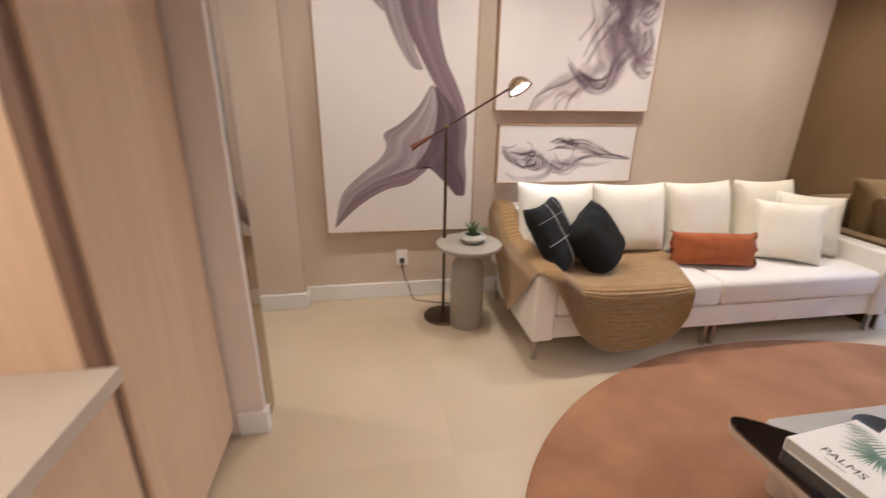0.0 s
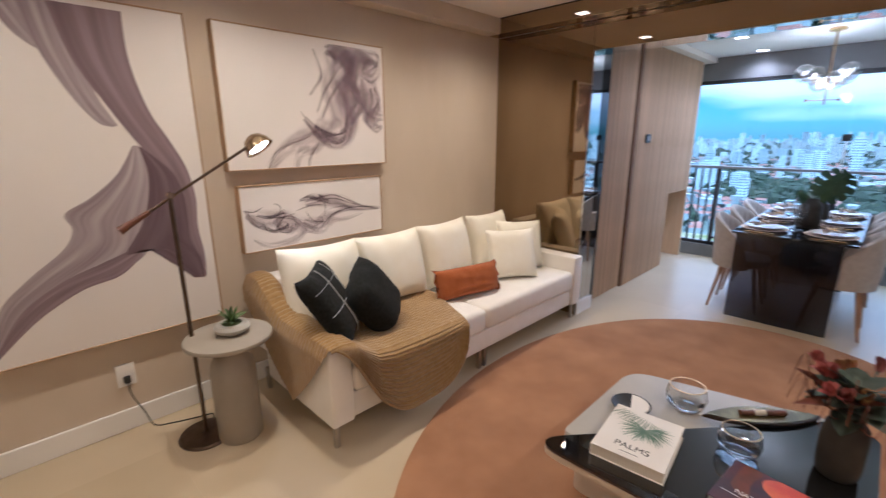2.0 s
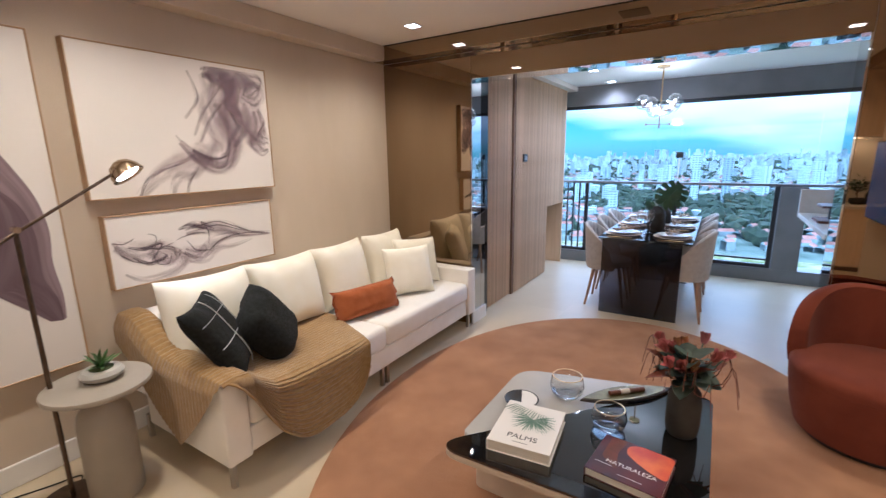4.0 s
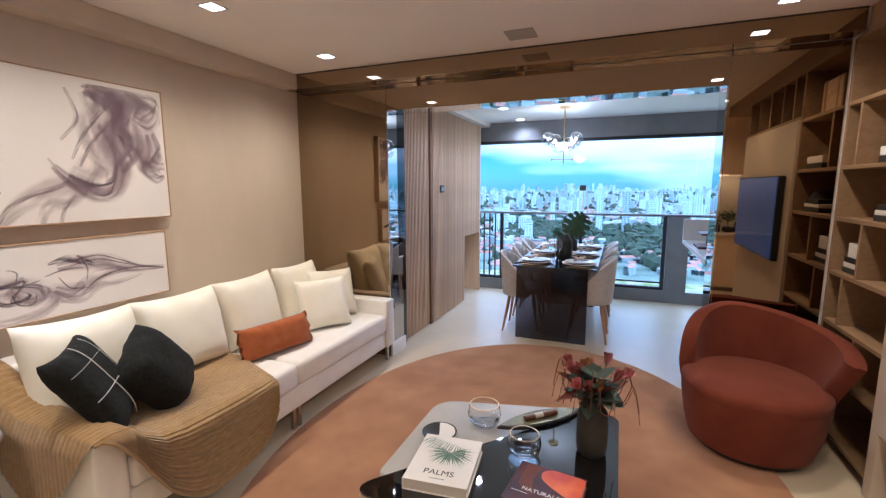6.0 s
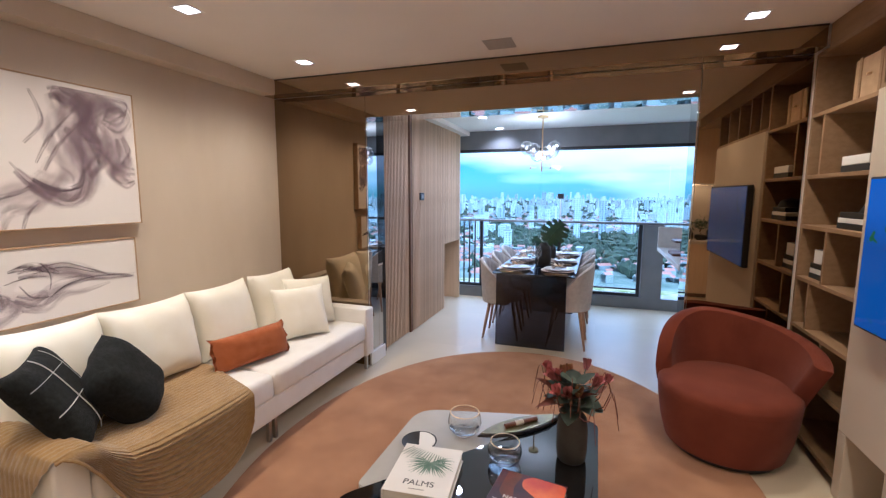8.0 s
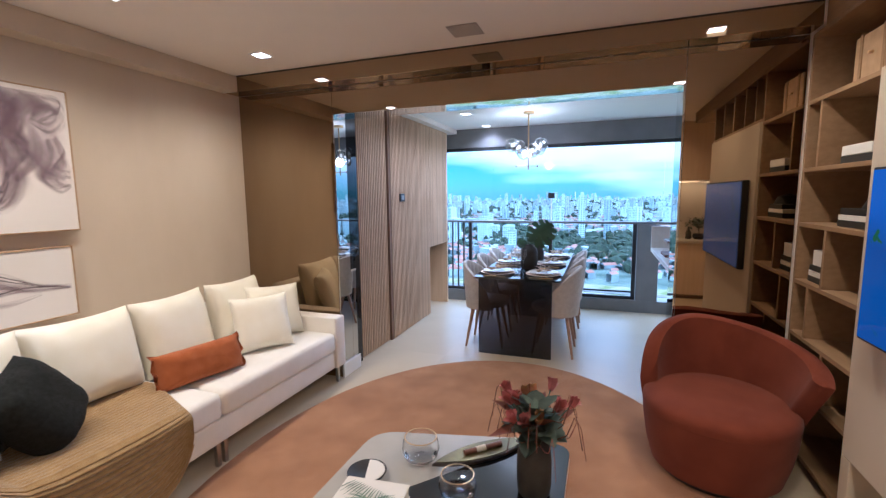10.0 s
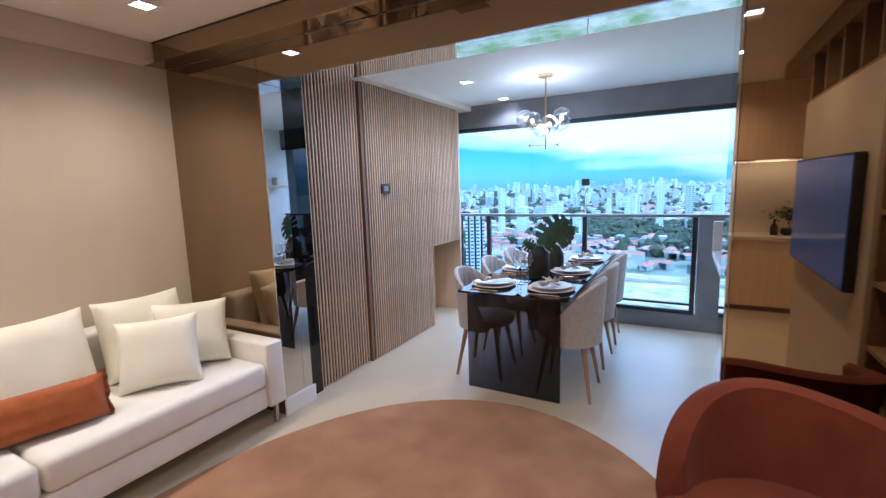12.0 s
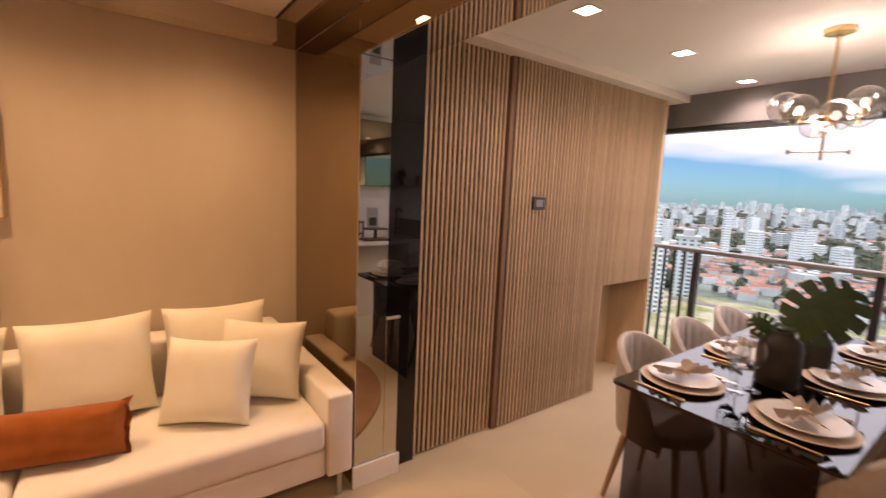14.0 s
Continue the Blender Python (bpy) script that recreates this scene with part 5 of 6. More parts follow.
# ---- wall socket and flex ----
socket = thing("wall_socket", (2.36, WALL_Y, 0.30), "white wall socket with a black plug", "socket")
part("plate", block(-0.04, 0.04, -0.008, 0.0, -0.06, 0.06, 0.003), M["white"], socket)
part("plug", block(-0.016, 0.016, -0.035, -0.0085, -0.035, -0.003, 0.005), M["blackmatt"], socket)
flex = thing("lamp_flex", (0, 0, 0), "thin dark flex running from socket to lamp", "cable")
fl = [(2.36, 4.785, 0.275), (2.365, 4.77, 0.20), (2.40, 4.75, 0.10), (2.43, 4.735, 0.012), (2.50, 4.70, 0.005), (2.60, 4.66, 0.005), (2.68, 4.63, 0.005), (2.64, 4.56, 0.006), (2.55, 4.57, 0.005), (2.54, 4.51, 0.006), (2.585, 4.47, 0.024)]
part("wire", tube([spline(fl, k / 60) for k in range(61)], 0.0032, 6), M["blackmatt"], flex, smooth=True)
plate_ob = thing("wall_switch", (1.35, 4.715, 1.47), "black wall switch plate", "switch")
part("plate", block(-0.06, 0.06, -0.009, 0, -0.04, 0.04, 0.002), M["blackmatt"], plate_ob)

# ---- side table with a small plant ----
side = thing("side_table", (2.73, 4.36, 0.0), "greige pedestal side table with a round top", "side table")
part("pedestal", lathe([(0, 0), (0.098, 0), (0.104, 0.008), (0.104, 0.36), (0.096, 0.41), (0.068, 0.455), (0.060, 0.49), (0.060, 0.521), (0, 0.521)], 40), M["greige"], side, smooth=True)
part("top", lathe([(0, 0.522), (0.185, 0.522), (0.198, 0.530), (0.200, 0.540), (0.196, 0.548), (0, 0.550)], 56), M["greige"], side, smooth=True)
bowl = thing("plant_bowl", (2.755, 4.37, 0.5505), "small succulent in a rough pale stone bowl", "plant")
part("bowl", lathe([(0, 0), (0.05, 0), (0.075, 0.015), (0.082, 0.032), (0.070, 0.048), (0.050, 0.050), (0, 0.044)], 28), M["stone"], bowl, smooth=True)
part("soil", lathe([(0, 0.052), (0.045, 0.050), (0.05, 0.046), (0, 0.046)], 20), M["soil"], bowl)


def blade(length, width, bend, curl=0.0, n=6):
    """A leaf that grows along x and droops."""
    bm = bmesh.new()
    prev = None
    for i in range(n + 1):
        t = i / n
        wd = width * math.sin(math.pi * min(1, t * 0.92 + 0.08)) ** 0.7 / 2
        x, z = length * t, -bend * length * t * t
        row = [bm.verts.new((x, -wd, z + curl * wd)), bm.verts.new((x, 0, z)), bm.verts.new((x, wd, z + curl * wd))]
        if prev:
            bm.faces.new((prev[0], prev[1], row[1], row[0]))
            bm.faces.new((prev[1], prev[2], row[2], row[1]))
        prev = row
    bmesh.ops.solidify(bm, geom=bm.faces[:], thickness=0.0012)
    return bm


def leaf_set(parent, name, bm, material, poses, label=""):
    first = None
    for p in poses:
        if first is None:
            ob = first = part(name, bm, material, parent, label, True)
        else:
            ob = new(name, first.data)
            ob.parent = parent
        ob.matrix_local = p


prg = random.Random(3)
leaf_set(bowl, "leaf", blade(0.085, 0.017, 0.2, 0.3), M["succulent"], [pose(0.008 * math.cos(k), 0.008 * math.sin(k), 0.05, 0, -prg.uniform(25, 80), k * 41) for k in range(17)])

# ---- plant and bottles in the lit niche ----
bonsai = thing("niche_plant", (1.34, 0.70, 0.816), "small round-headed plant in a dark bowl on the cabinet", "plant")
part("pot", lathe([(0, 0), (0.06, 0), (0.085, 0.03), (0.08, 0.07), (0.07, 0.068), (0, 0.06)], 24), M["vase"], bonsai, smooth=True)
part("trunk", tube([(0, 0, 0.06), (0.015, 0.02, 0.13), (0.0, -0.01, 0.20)], 0.009, 7), M["handle"], bonsai, smooth=True)
brng = random.Random(12)
leaf_set(bonsai, "leaf", blade(0.06, 0.024, 0.2, 0.2, 4), M["leaf"], [pose(brng.gauss(0, 0.05), brng.gauss(0, 0.085), 0.22 + brng.gauss(0, 0.032), brng.uniform(-40, 40), brng.uniform(-60, 20), brng.uniform(0, 360)) for k in range(110)])
bush = thing("shelf_plant", (7.32, 0.965, 1.5312), "dark round plant in a small pot on the shelf", "plant")
part("pot", lathe([(0, 0), (0.04, 0), (0.05, 0.07), (0.044, 0.07), (0, 0.06)], 20), M["vase"], bush, smooth=True)
leaf_set(bush, "leaf", blade(0.06, 0.03, 0.2, 0.2, 4), M["leaf"], [pose(brng.gauss(0, 0.035), brng.gauss(0, 0.03), 0.12 + brng.gauss(0, 0.03), brng.uniform(-40, 40), brng.uniform(-60, 20), brng.uniform(0, 360)) for k in range(70)])
for x, y, h in ((1.36, 0.70 + 0.14, 0.17), (1.30, 0.70 - 0.11, 0.22)):
    bt = thing("glass_bottle", (x, y, 0.816), "dark glass bottle with a slim neck in the niche", "bottle", "niche bottles")
    part("body", lathe([(0, 0), (0.034, 0), (0.036, 0.01), (0.036, h * 0.55), (0.013, h * 0.75), (0.012, h * 0.95), (0, h * 0.95)], 18), M["vase"], bt, smooth=True)
    part("stopper", lathe([(0, h * 0.951), (0.014, h * 0.951), (0.014, h), (0, h)], 12), M["blackmatt"], bt)

# ---- coffee table ----
coffee = thing("coffee_table", (0, 0, 0.0132), "low table with black glass and grey stone tops", "coffee table")
part("plinth", plate(rounded([(3.58, 2.98), (3.58, 2.20), (4.10, 2.20), (4.10, 2.98)], 0.05), 0.0, 0.262, 0.004), M["cream"], coffee, "cream lacquered block base")
part("stone_top", plate(rounded([(3.52, 3.01), (3.72, 2.2), (4.41, 2.17), (4.21, 3.01)], [0.06, 0.06, 0.08, 0.12]), 0.264, 0.287, 0.004), M["stone"], coffee, "grey stone lower top", True)
part("rim", plate(rounded([(3.355, 3.06), (3.385, 2.085), (4.29, 2.085), (4.33, 2.22)], [0.15, 0.08, 0.05, 0.06]), 0.288, 0.314, 0.003), M["cream"], coffee, "pale edge under the black glass", True)
part("glass_top", plate(rounded([(3.355, 3.06), (3.385, 2.085), (4.29, 2.085), (4.33, 2.22)], [0.15, 0.08, 0.05, 0.06]), 0.3145, 0.326, 0.002), M["blacktop"], coffee, "glossy black glass top", True)
TOP, LOW = 0.0132 + 0.3262, 0.0132 + 0.2872


def lettering(parent, text, size, at, material):
    cu = bpy.data.curves.new("lettering", "FONT")
    cu.body, cu.size, cu.align_x, cu.extrude = text, size, "CENTER", 0.0003
    tmp = bpy.data.objects.new("lettering", cu)
    scene.collection.objects.link(tmp)
    bpy.context.view_layer.update()
    me = bpy.data.meshes.new_from_object(tmp.evaluated_get(bpy.context.evaluated_depsgraph_get()))
    bpy.data.objects.remove(tmp)
    me.materials.clear()
    me.materials.append(material)
    ob = new("lettering", me)
    ob.parent = parent
    ob.location = at
    return ob


def big_book(at, w, d, h, turn, cover, label):
    """A thick volume lying flat, its foot towards -y."""
    ob = thing("art_book", at, label, "book", "", turn)
    part("back_cover", block(-w / 2, w / 2, -d / 2, d / 2, 0, 0.003, 0.001, 1), cover, ob)
    part("page_block", block(-w / 2 + 0.004, w / 2 - 0.005, -d / 2 + 0.005, d / 2 - 0.005, 0.0031, h - 0.0031), M["page"], ob)
    part("spine", block(-w / 2 - 0.002, -w / 2 + 0.0035, -d / 2, d / 2, 0.0031, h - 0.0031, 0.001, 1), cover, ob)
    part("front_cover", block(-w / 2, w / 2, -d / 2, d / 2, h - 0.003, h, 0.001, 1), cover, ob)
    return ob


palms = big_book((3.605, 2.735, TOP), 0.25, 0.31, 0.048, -84, M["bookwhite"], "thick white art book with a green palm leaf")
lettering(palms, "PALMS", 0.042, (0.0, -0.105, 0.0482), M["ink"])
for k in range(3):
    part("text_bar", block(-0.03, 0.03, -0.128 - 0.006 * k, -0.126 - 0.006 * k, 0.048, 0.0485), M["inklight"] if k else M["ink"], palms)
def frond(parent, cx, cy, a, ln, wide, level):
    """One pointed leaflet of the printed palm, limp towards its tip."""
    dx, dy = math.cos(a), math.sin(a)
    tip = (cx + dx * ln, cy + dy * ln - 0.12 * ln)
    mid = (cx + dx * ln * 0.5, cy + dy * ln * 0.5)
    shape = [(cx - dy * 0.001, cy + dx * 0.001), (cx + dy * 0.001, cy - dx * 0.001), (mid[0] + dy * wide, mid[1] - dx * wide), tip, (mid[0] - dy * wide, mid[1] + dx * wide)]
    part("frond", plate(shape, level, level + 0.00003), M["palm"], parent)


frng = random.Random(21)
for k in range(34):
    a = radians(150 + 246 * k / 33 + frng.uniform(-3, 3))
    frond(palms, 0.012, 0.040, a, (0.080 + 0.026 * abs(math.cos(a))) * frng.uniform(0.85, 1.05), 0.0030, 0.0482 + 0.00004 * k)
for k in range(16):
    frond(palms, -0.085 + 0.010 * k, 0.135 - 0.0035 * k, radians(232 + 3 * k + frng.uniform(-5, 5)), frng.uniform(0.055, 0.085), 0.0026, 0.0497 + 0.00004 * k)
natura = big_book((3.595, 2.335, TOP), 0.255, 0.24, 0.034, -97, M["bookred"], "dark art book with an orange desert photograph")
part("photo", plate(rounded([(-0.03, 0.045), (0.02, 0.01), (0.07, -0.015), (0.1265, -0.03), (0.1265, 0.112), (0.0, 0.117), (-0.035, 0.09)], 0.02), 0.0342, 0.0346), M["orange"], natura, "orange printed photograph")
part("photo", plate(rounded([(-0.10, -0.02), (-0.03, -0.07), (-0.055, 0.03), (-0.04, 0.117), (-0.10, 0.117)], 0.02), 0.0342, 0.0345), M["leafred"], natura)
lettering(natura, "NATURALEZA", 0.0275, (0.01, -0.045, 0.0348), M["inklight"])
for k in range(2):
    part("text_bar", block(-0.11 + 0.09 * k, -0.05 + 0.11 * k, -0.060 - 0.030 * k, -0.0580 - 0.030 * k, 0.0341, 0.0346), M["inklight"], natura)


def tumbler(at, r, h, label, rim):
    ob = thing("glass_bowl", at, label, "bowl")
    part("glass", lathe([(0, 0.0), (r * 0.6, 0.0), (r * 0.92, h * 0.25), (r, h * 0.55), (r * 0.93, h * 0.85), (r * 0.86, h), (r * 0.82, h), (r * 0.89, h * 0.84), (r * 0.955, h * 0.55), (r * 0.87, h * 0.28), (r * 0.5, h * 0.12), (0, h * 0.10)], 36), M["clear"], ob, smooth=True)
    part("rim", lathe([(r * 0.815, h), (r * 0.865, h), (r * 0.865, h + 0.003), (r * 0.815, h + 0.003), (r * 0.815, h)], 36), rim, ob, "gilded rim")


tumbler((4.06, 2.705, LOW), 0.083, 0.105, "clear round glass bowl on grey stone", M["gold"])
tumbler((3.83, 2.46, TOP), 0.072, 0.09, "clear glass bowl with gold rim", M["gold"])
dish = thing("small_dish", (3.875, 2.87, LOW), "round dish, half black and half speckled white", "dish")
part("dish", lathe([(0, 0.0), (0.05, 0.0), (0.078, 0.02), (0.082, 0.028), (0.078, 0.028), (0.05, 0.010), (0, 0.008)], 36), M["blackmatt"], dish, smooth=True)
part("inlay", plate([(0.074 * math.cos(a), 0.074 * math.sin(a)) for a in [radians(200 + 180 * k / 18) for k in range(19)]], 0.020, 0.029), M["bookwhite"], dish, "white half", True)
tray = thing("leaf_tray", (4.13, 2.44, TOP), "dark gilded leaf-shaped tray with a wooden grip", "tray", "", -47)
tb = []
for k in range(13):
    t = k / 12
    tb.append((-0.24 + 0.48 * t, 0.066 * math.sin(math.pi * t) ** 0.8))
outline = tb + [(x, -y) for x, y in tb[-2:0:-1]]
part("tray", plate(outline, 0.004, 0.016, 0.003), M["bronzemetal"], tray)
part("lining", plate([(x * 0.93, y * 0.85) for x, y in outline], 0.0162, 0.019), M["olive"], tray, "dull gold lining")
part("grip", tube([(-0.09, 0, 0.026), (0.09, 0, 0.026)], 0.012, 12), M["handle"], tray, smooth=True)
part("ring", tube([(-0.035, 0, 0.026), (0.01, 0, 0.026)], 0.0135, 12), M["page"], tray, "bone sleeve", True)
vase = thing("flower_vase", (3.945, 2.195, TOP), "matt dark bottle vase with a dried protea bouquet", "vase")
part("vase", lathe([(0, 0), (0.052, 0), (0.060, 0.012), (0.064, 0.05), (0.064, 0.14), (0.058, 0.19), (0.040, 0.215), (0.034, 0.23), (0.030, 0.23), (0.030, 0.20), (0, 0.19)], 32), M["vase"], vase, smooth=True)
leaf_set(vase, "leaf", blade(0.12, 0.085, 0.35, 0.25, 8), M["leafgrey"], [pose(0, 0, 0.24 + prg.uniform(-0.01, 0.07), prg.uniform(-25, 25), -prg.uniform(5, 60), k * 53 + prg.uniform(-15, 15)) for k in range(38)])
leaf_set(vase, "dry_leaf", blade(0.17, 0.05, 0.6, 0.35), M["leafred"], [pose(0, 0, 0.24, prg.uniform(-40, 40), -prg.uniform(20, 65), k * 47 + prg.uniform(-15, 15)) for k in range(9)], "dried red leaf")
for k in range(20):
    a, rr = radians(k * 137.5), prg.uniform(0.09, 0.17)
    top = Vector((rr * math.cos(a), rr * math.sin(a), prg.uniform(0.30, 0.40)))
    end = top + Vector((0.03 * math.cos(a), 0.03 * math.sin(a), -prg.uniform(0.08, 0.16)))
    part("tendril", tube([spline([(0, 0, 0.22), tuple(top * 0.75), tuple(top), tuple(end)], i / 8) for i in range(9)], 0.0022, 5, taper=0.0014), M["leafred"], vase)
def flower_head(size, seed):
    """A dried protea: a ring of narrow curling petals round a short tuft."""
    bm, r = bmesh.new(), random.Random(seed)
    for k in range(14):
        a, open_ = radians(k * 137.5), 0.12 + 0.55 * (k % 4) / 3
        prev = None
        for i in range(5):
            t = i / 4
            w = 0.20 * size * math.sin(math.pi * (0.15 + 0.85 * t)) ** 0.6
            out = size * open_ * (0.15 * t + 0.45 * t * t) + 0.08 * size
            c, s = math.cos(a), math.sin(a)
            z = size * (0.9 * t - 0.35 * open_ * t ** 3) + r.uniform(-0.002, 0.002)
            row = [bm.verts.new((c * out - s * w * e, s * out + c * w * e, z)) for e in (-1, 1)]
            if prev:
                bm.faces.new((prev[0], prev[1], row[1], row[0]))
            prev = row
    bmesh.ops.solidify(bm, geom=bm.faces[:], thickness=0.0012)
    return bm


for k in range(12):
    a, rr = radians(k * 47 + 12), prg.uniform(0.05, 0.15)
    c = Vector((rr * math.cos(a), rr * math.sin(a), prg.uniform(0.29, 0.40)))
    head = part("flower", flower_head(0.064, k), M["petal" if k % 4 else "petal_gold"], vase, "dusty pink flower head", True)
    head.matrix_local = Matrix.Translation(c) @ Vector((c.x, c.y, 0.14)).to_track_quat("Z", "Y").to_matrix().to_4x4()
    part("stem", tube([(0, 0, 0.2), tuple(c * 0.6 + Vector((0, 0, 0.08))), tuple(c)], 0.0028, 5), M["leafgrey"], vase)

# ---- swivel tub armchair ----
arm = thing("armchair", (4.915, 1.39, 0.0), "terracotta velvet swivel tub armchair on a dark plinth", "armchair", "", 161)
part("plinth", lathe([(0, 0.0), (0.27, 0.0), (0.28, 0.006), (0.28, 0.034), (0, 0.034)], 40), M["blackmatt"], arm, "dark round swivel base")
part("body", lathe([(0, 0.0345), (0.29, 0.0345), (0.315, 0.05), (0.345, 0.16), (0.363, 0.28), (0.369, 0.352), (0, 0.352)], 64), M["brick"], arm, smooth=True)
part("seat", lathe([(0, 0.353), (0.369, 0.353), (0.371, 0.375), (0.366, 0.398), (0.345, 0.418), (0.30, 0.430), (0.2, 0.440), (0, 0.445)], 64), M["brick"], arm, smooth=True)


def shell(r0, r1, thick, z0, top, span, lean=0, n=56, m=12, ribs=0, depth=0.0):
    """The wrapped back of a tub seat, open towards +x: an outer wall, a rounded rim and an inner wall."""
    bm = bmesh.new()
    cols = []
    for i in range(n + 1):
        f = -1 + 2 * i / n
        zt = top(abs(f))
        end = max(0.0, (abs(f) - 0.93) / 0.07)
        col = []
        prof = [(0.0, j / m) for j in range(m + 1)] + [(0.25, 1.018), (0.5, 1.026), (0.75, 1.018)] + [(1.0, 1 - j / m) for j in range(m + 1)]
        for inn, h in prof:
            hh = min(h, 1.0)
            a = math.pi + radians(span + lean * (1 - hh)) * f
            r = r0 + (r1 - r0) * hh ** 0.8
            th = thick * (1 - 0.55 * end * end)
            rib = depth * abs(math.sin(ribs * math.pi * i / n)) if ribs and inn == 1.0 and 0.12 < hh < 0.97 else 0.0
            rr = r - th * inn - rib + depth * 0.5 * (inn == 1.0 and ribs > 0)
            col.append(bm.verts.new((rr * math.cos(a), rr * math.sin(a), z0 + (zt - z0) * h)))
        cols.append(col)
    for a, b in zip(cols, cols[1:]):
        for j in range(len(a) - 1):
            bm.faces.new((a[j], a[j + 1], b[j + 1], b[j]))
        bm.faces.new((a[-1], a[0], b[0], b[-1]))
    for c in (cols[0], cols[-1]):
        k = len(c)
        for j in range(k // 2 - 1):
            bm.faces.new((c[j], c[j + 1], c[k - 2 - j], c[k - 1 - j]))
    return bm


def tub_back(n=72, m=14):
    """A wrapped back that sweeps down to the seat on one side and flares out as a wing on the other."""
    bm, cols = bmesh.new(), []
    for i in range(n + 1):
        f = -1 + 2 * i / n
        if f > 0.30:
            zt = 0.395 + 0.375 * math.sqrt(max(0.0, 1 - ((f - 0.30) / 0.705) ** 2))
        else:
            zt = 0.770 - 0.15 * ((0.30 - f) / 1.30) ** 1.5
        wing = max(0.0, -f) ** 1.5
        end = max(0.0, (abs(f) - 0.94) / 0.06)
        col = []
        prof = [(0.0, j / m) for j in range(m + 1)] + [(0.12, 1.012), (0.3, 1.026), (0.5, 1.032), (0.7, 1.026), (0.88, 1.012)] + [(1.0, 1 - j / m) for j in range(m + 1)]
        for inn, h in prof:
            hh = min(h, 1.0)
            reach = 96 if f > 0 else 84 + 20 * hh
            a = math.pi + radians(reach) * f
            r = 0.374 + 0.016 * hh ** 0.8 + 0.085 * wing * hh ** 1.3
            th = 0.082 * (1 - 0.5 * end * end)
            fold = 0.004 * math.sin(46 * f) * max(0.0, 1 - abs(f + 0.10) / 0.32) * hh if inn == 1.0 and hh > 0.25 else 0.0
            rr = r - th * inn + fold
            col.append(bm.verts.new((rr * math.cos(a), rr * math.sin(a), 0.345 + (zt - 0.345) * h)))
        cols.append(col)
    for a, b in zip(cols, cols[1:]):
        for j in range(len(a) - 1):
            bm.faces.new((a[j], a[j + 1], b[j + 1], b[j]))
        bm.faces.new((a[-1], a[0], b[0], b[-1]))
    for c in (cols[0], cols[-1]):
        k = len(c)
        for j in range(k // 2 - 1):
            bm.faces.new((c[j], c[j + 1], c[k - 2 - j], c[k - 1 - j]))
    return bm


part("backrest", tub_back(), M["brick"], arm, smooth=True)
arm.scale = (0.955, 0.955, 0.965)

# ---- dining table ----
table = thing("dining_table", (6.985, 2.665, 0.0), "long smoked glass dining table on glass slab legs", "dining table")
part("tabletop", plate(rounded([(-0.905, -0.375), (0.935, -0.375), (0.935, 0.375), (-0.905, 0.375)], 0.03), 0.728, 0.742, 0.002), M["smoked"], table)
for lx in (-0.76, 0.62):
    part("slab_leg", block(lx - 0.008, lx + 0.008, -0.294, 0.363, 0.001, 0.7275, 0.002, 1), M["smoked_leg"], table)

chair = thing("dining_chair", (6.475, 2.37, 0.0), "grey upholstered shell dining chair on tapered wooden legs", "chair", "chairs round the table", 90)
part("seat", lathe([(0, 0.385), (0.17, 0.385), (0.203, 0.40), (0.213, 0.425), (0.205, 0.452), (0.165, 0.462), (0, 0.466)], 40), M["grey"], chair, smooth=True)
part("backrest", shell(0.212, 0.243, 0.036, 0.37, lambda f: 0.805 - 0.24 * f ** 2.2, 98, 16, n=72, m=10, ribs=13, depth=0.010), M["grey"], chair, smooth=True)
for sx, sy in ((1, 1), (1, -1), (-1, 1), (-1, -1)):
    part("leg", tube([(0.115 * sx, 0.115 * sy, 0.386), (0.178 * sx, 0.178 * sy, 0.0)], 0.019, 10, taper=0.010), M["leg"], chair, smooth=True)
for x, y, r in ((7.085, 2.37, 88), (7.66, 2.37, 92), (6.54, 3.02, -88), (7.09, 3.03, -91), (7.65, 3.03, -90)):
    copy_thing(chair, pose(x, y, 0, 0, 0, r))

# ---- table setting ----
TAB = 0.7425


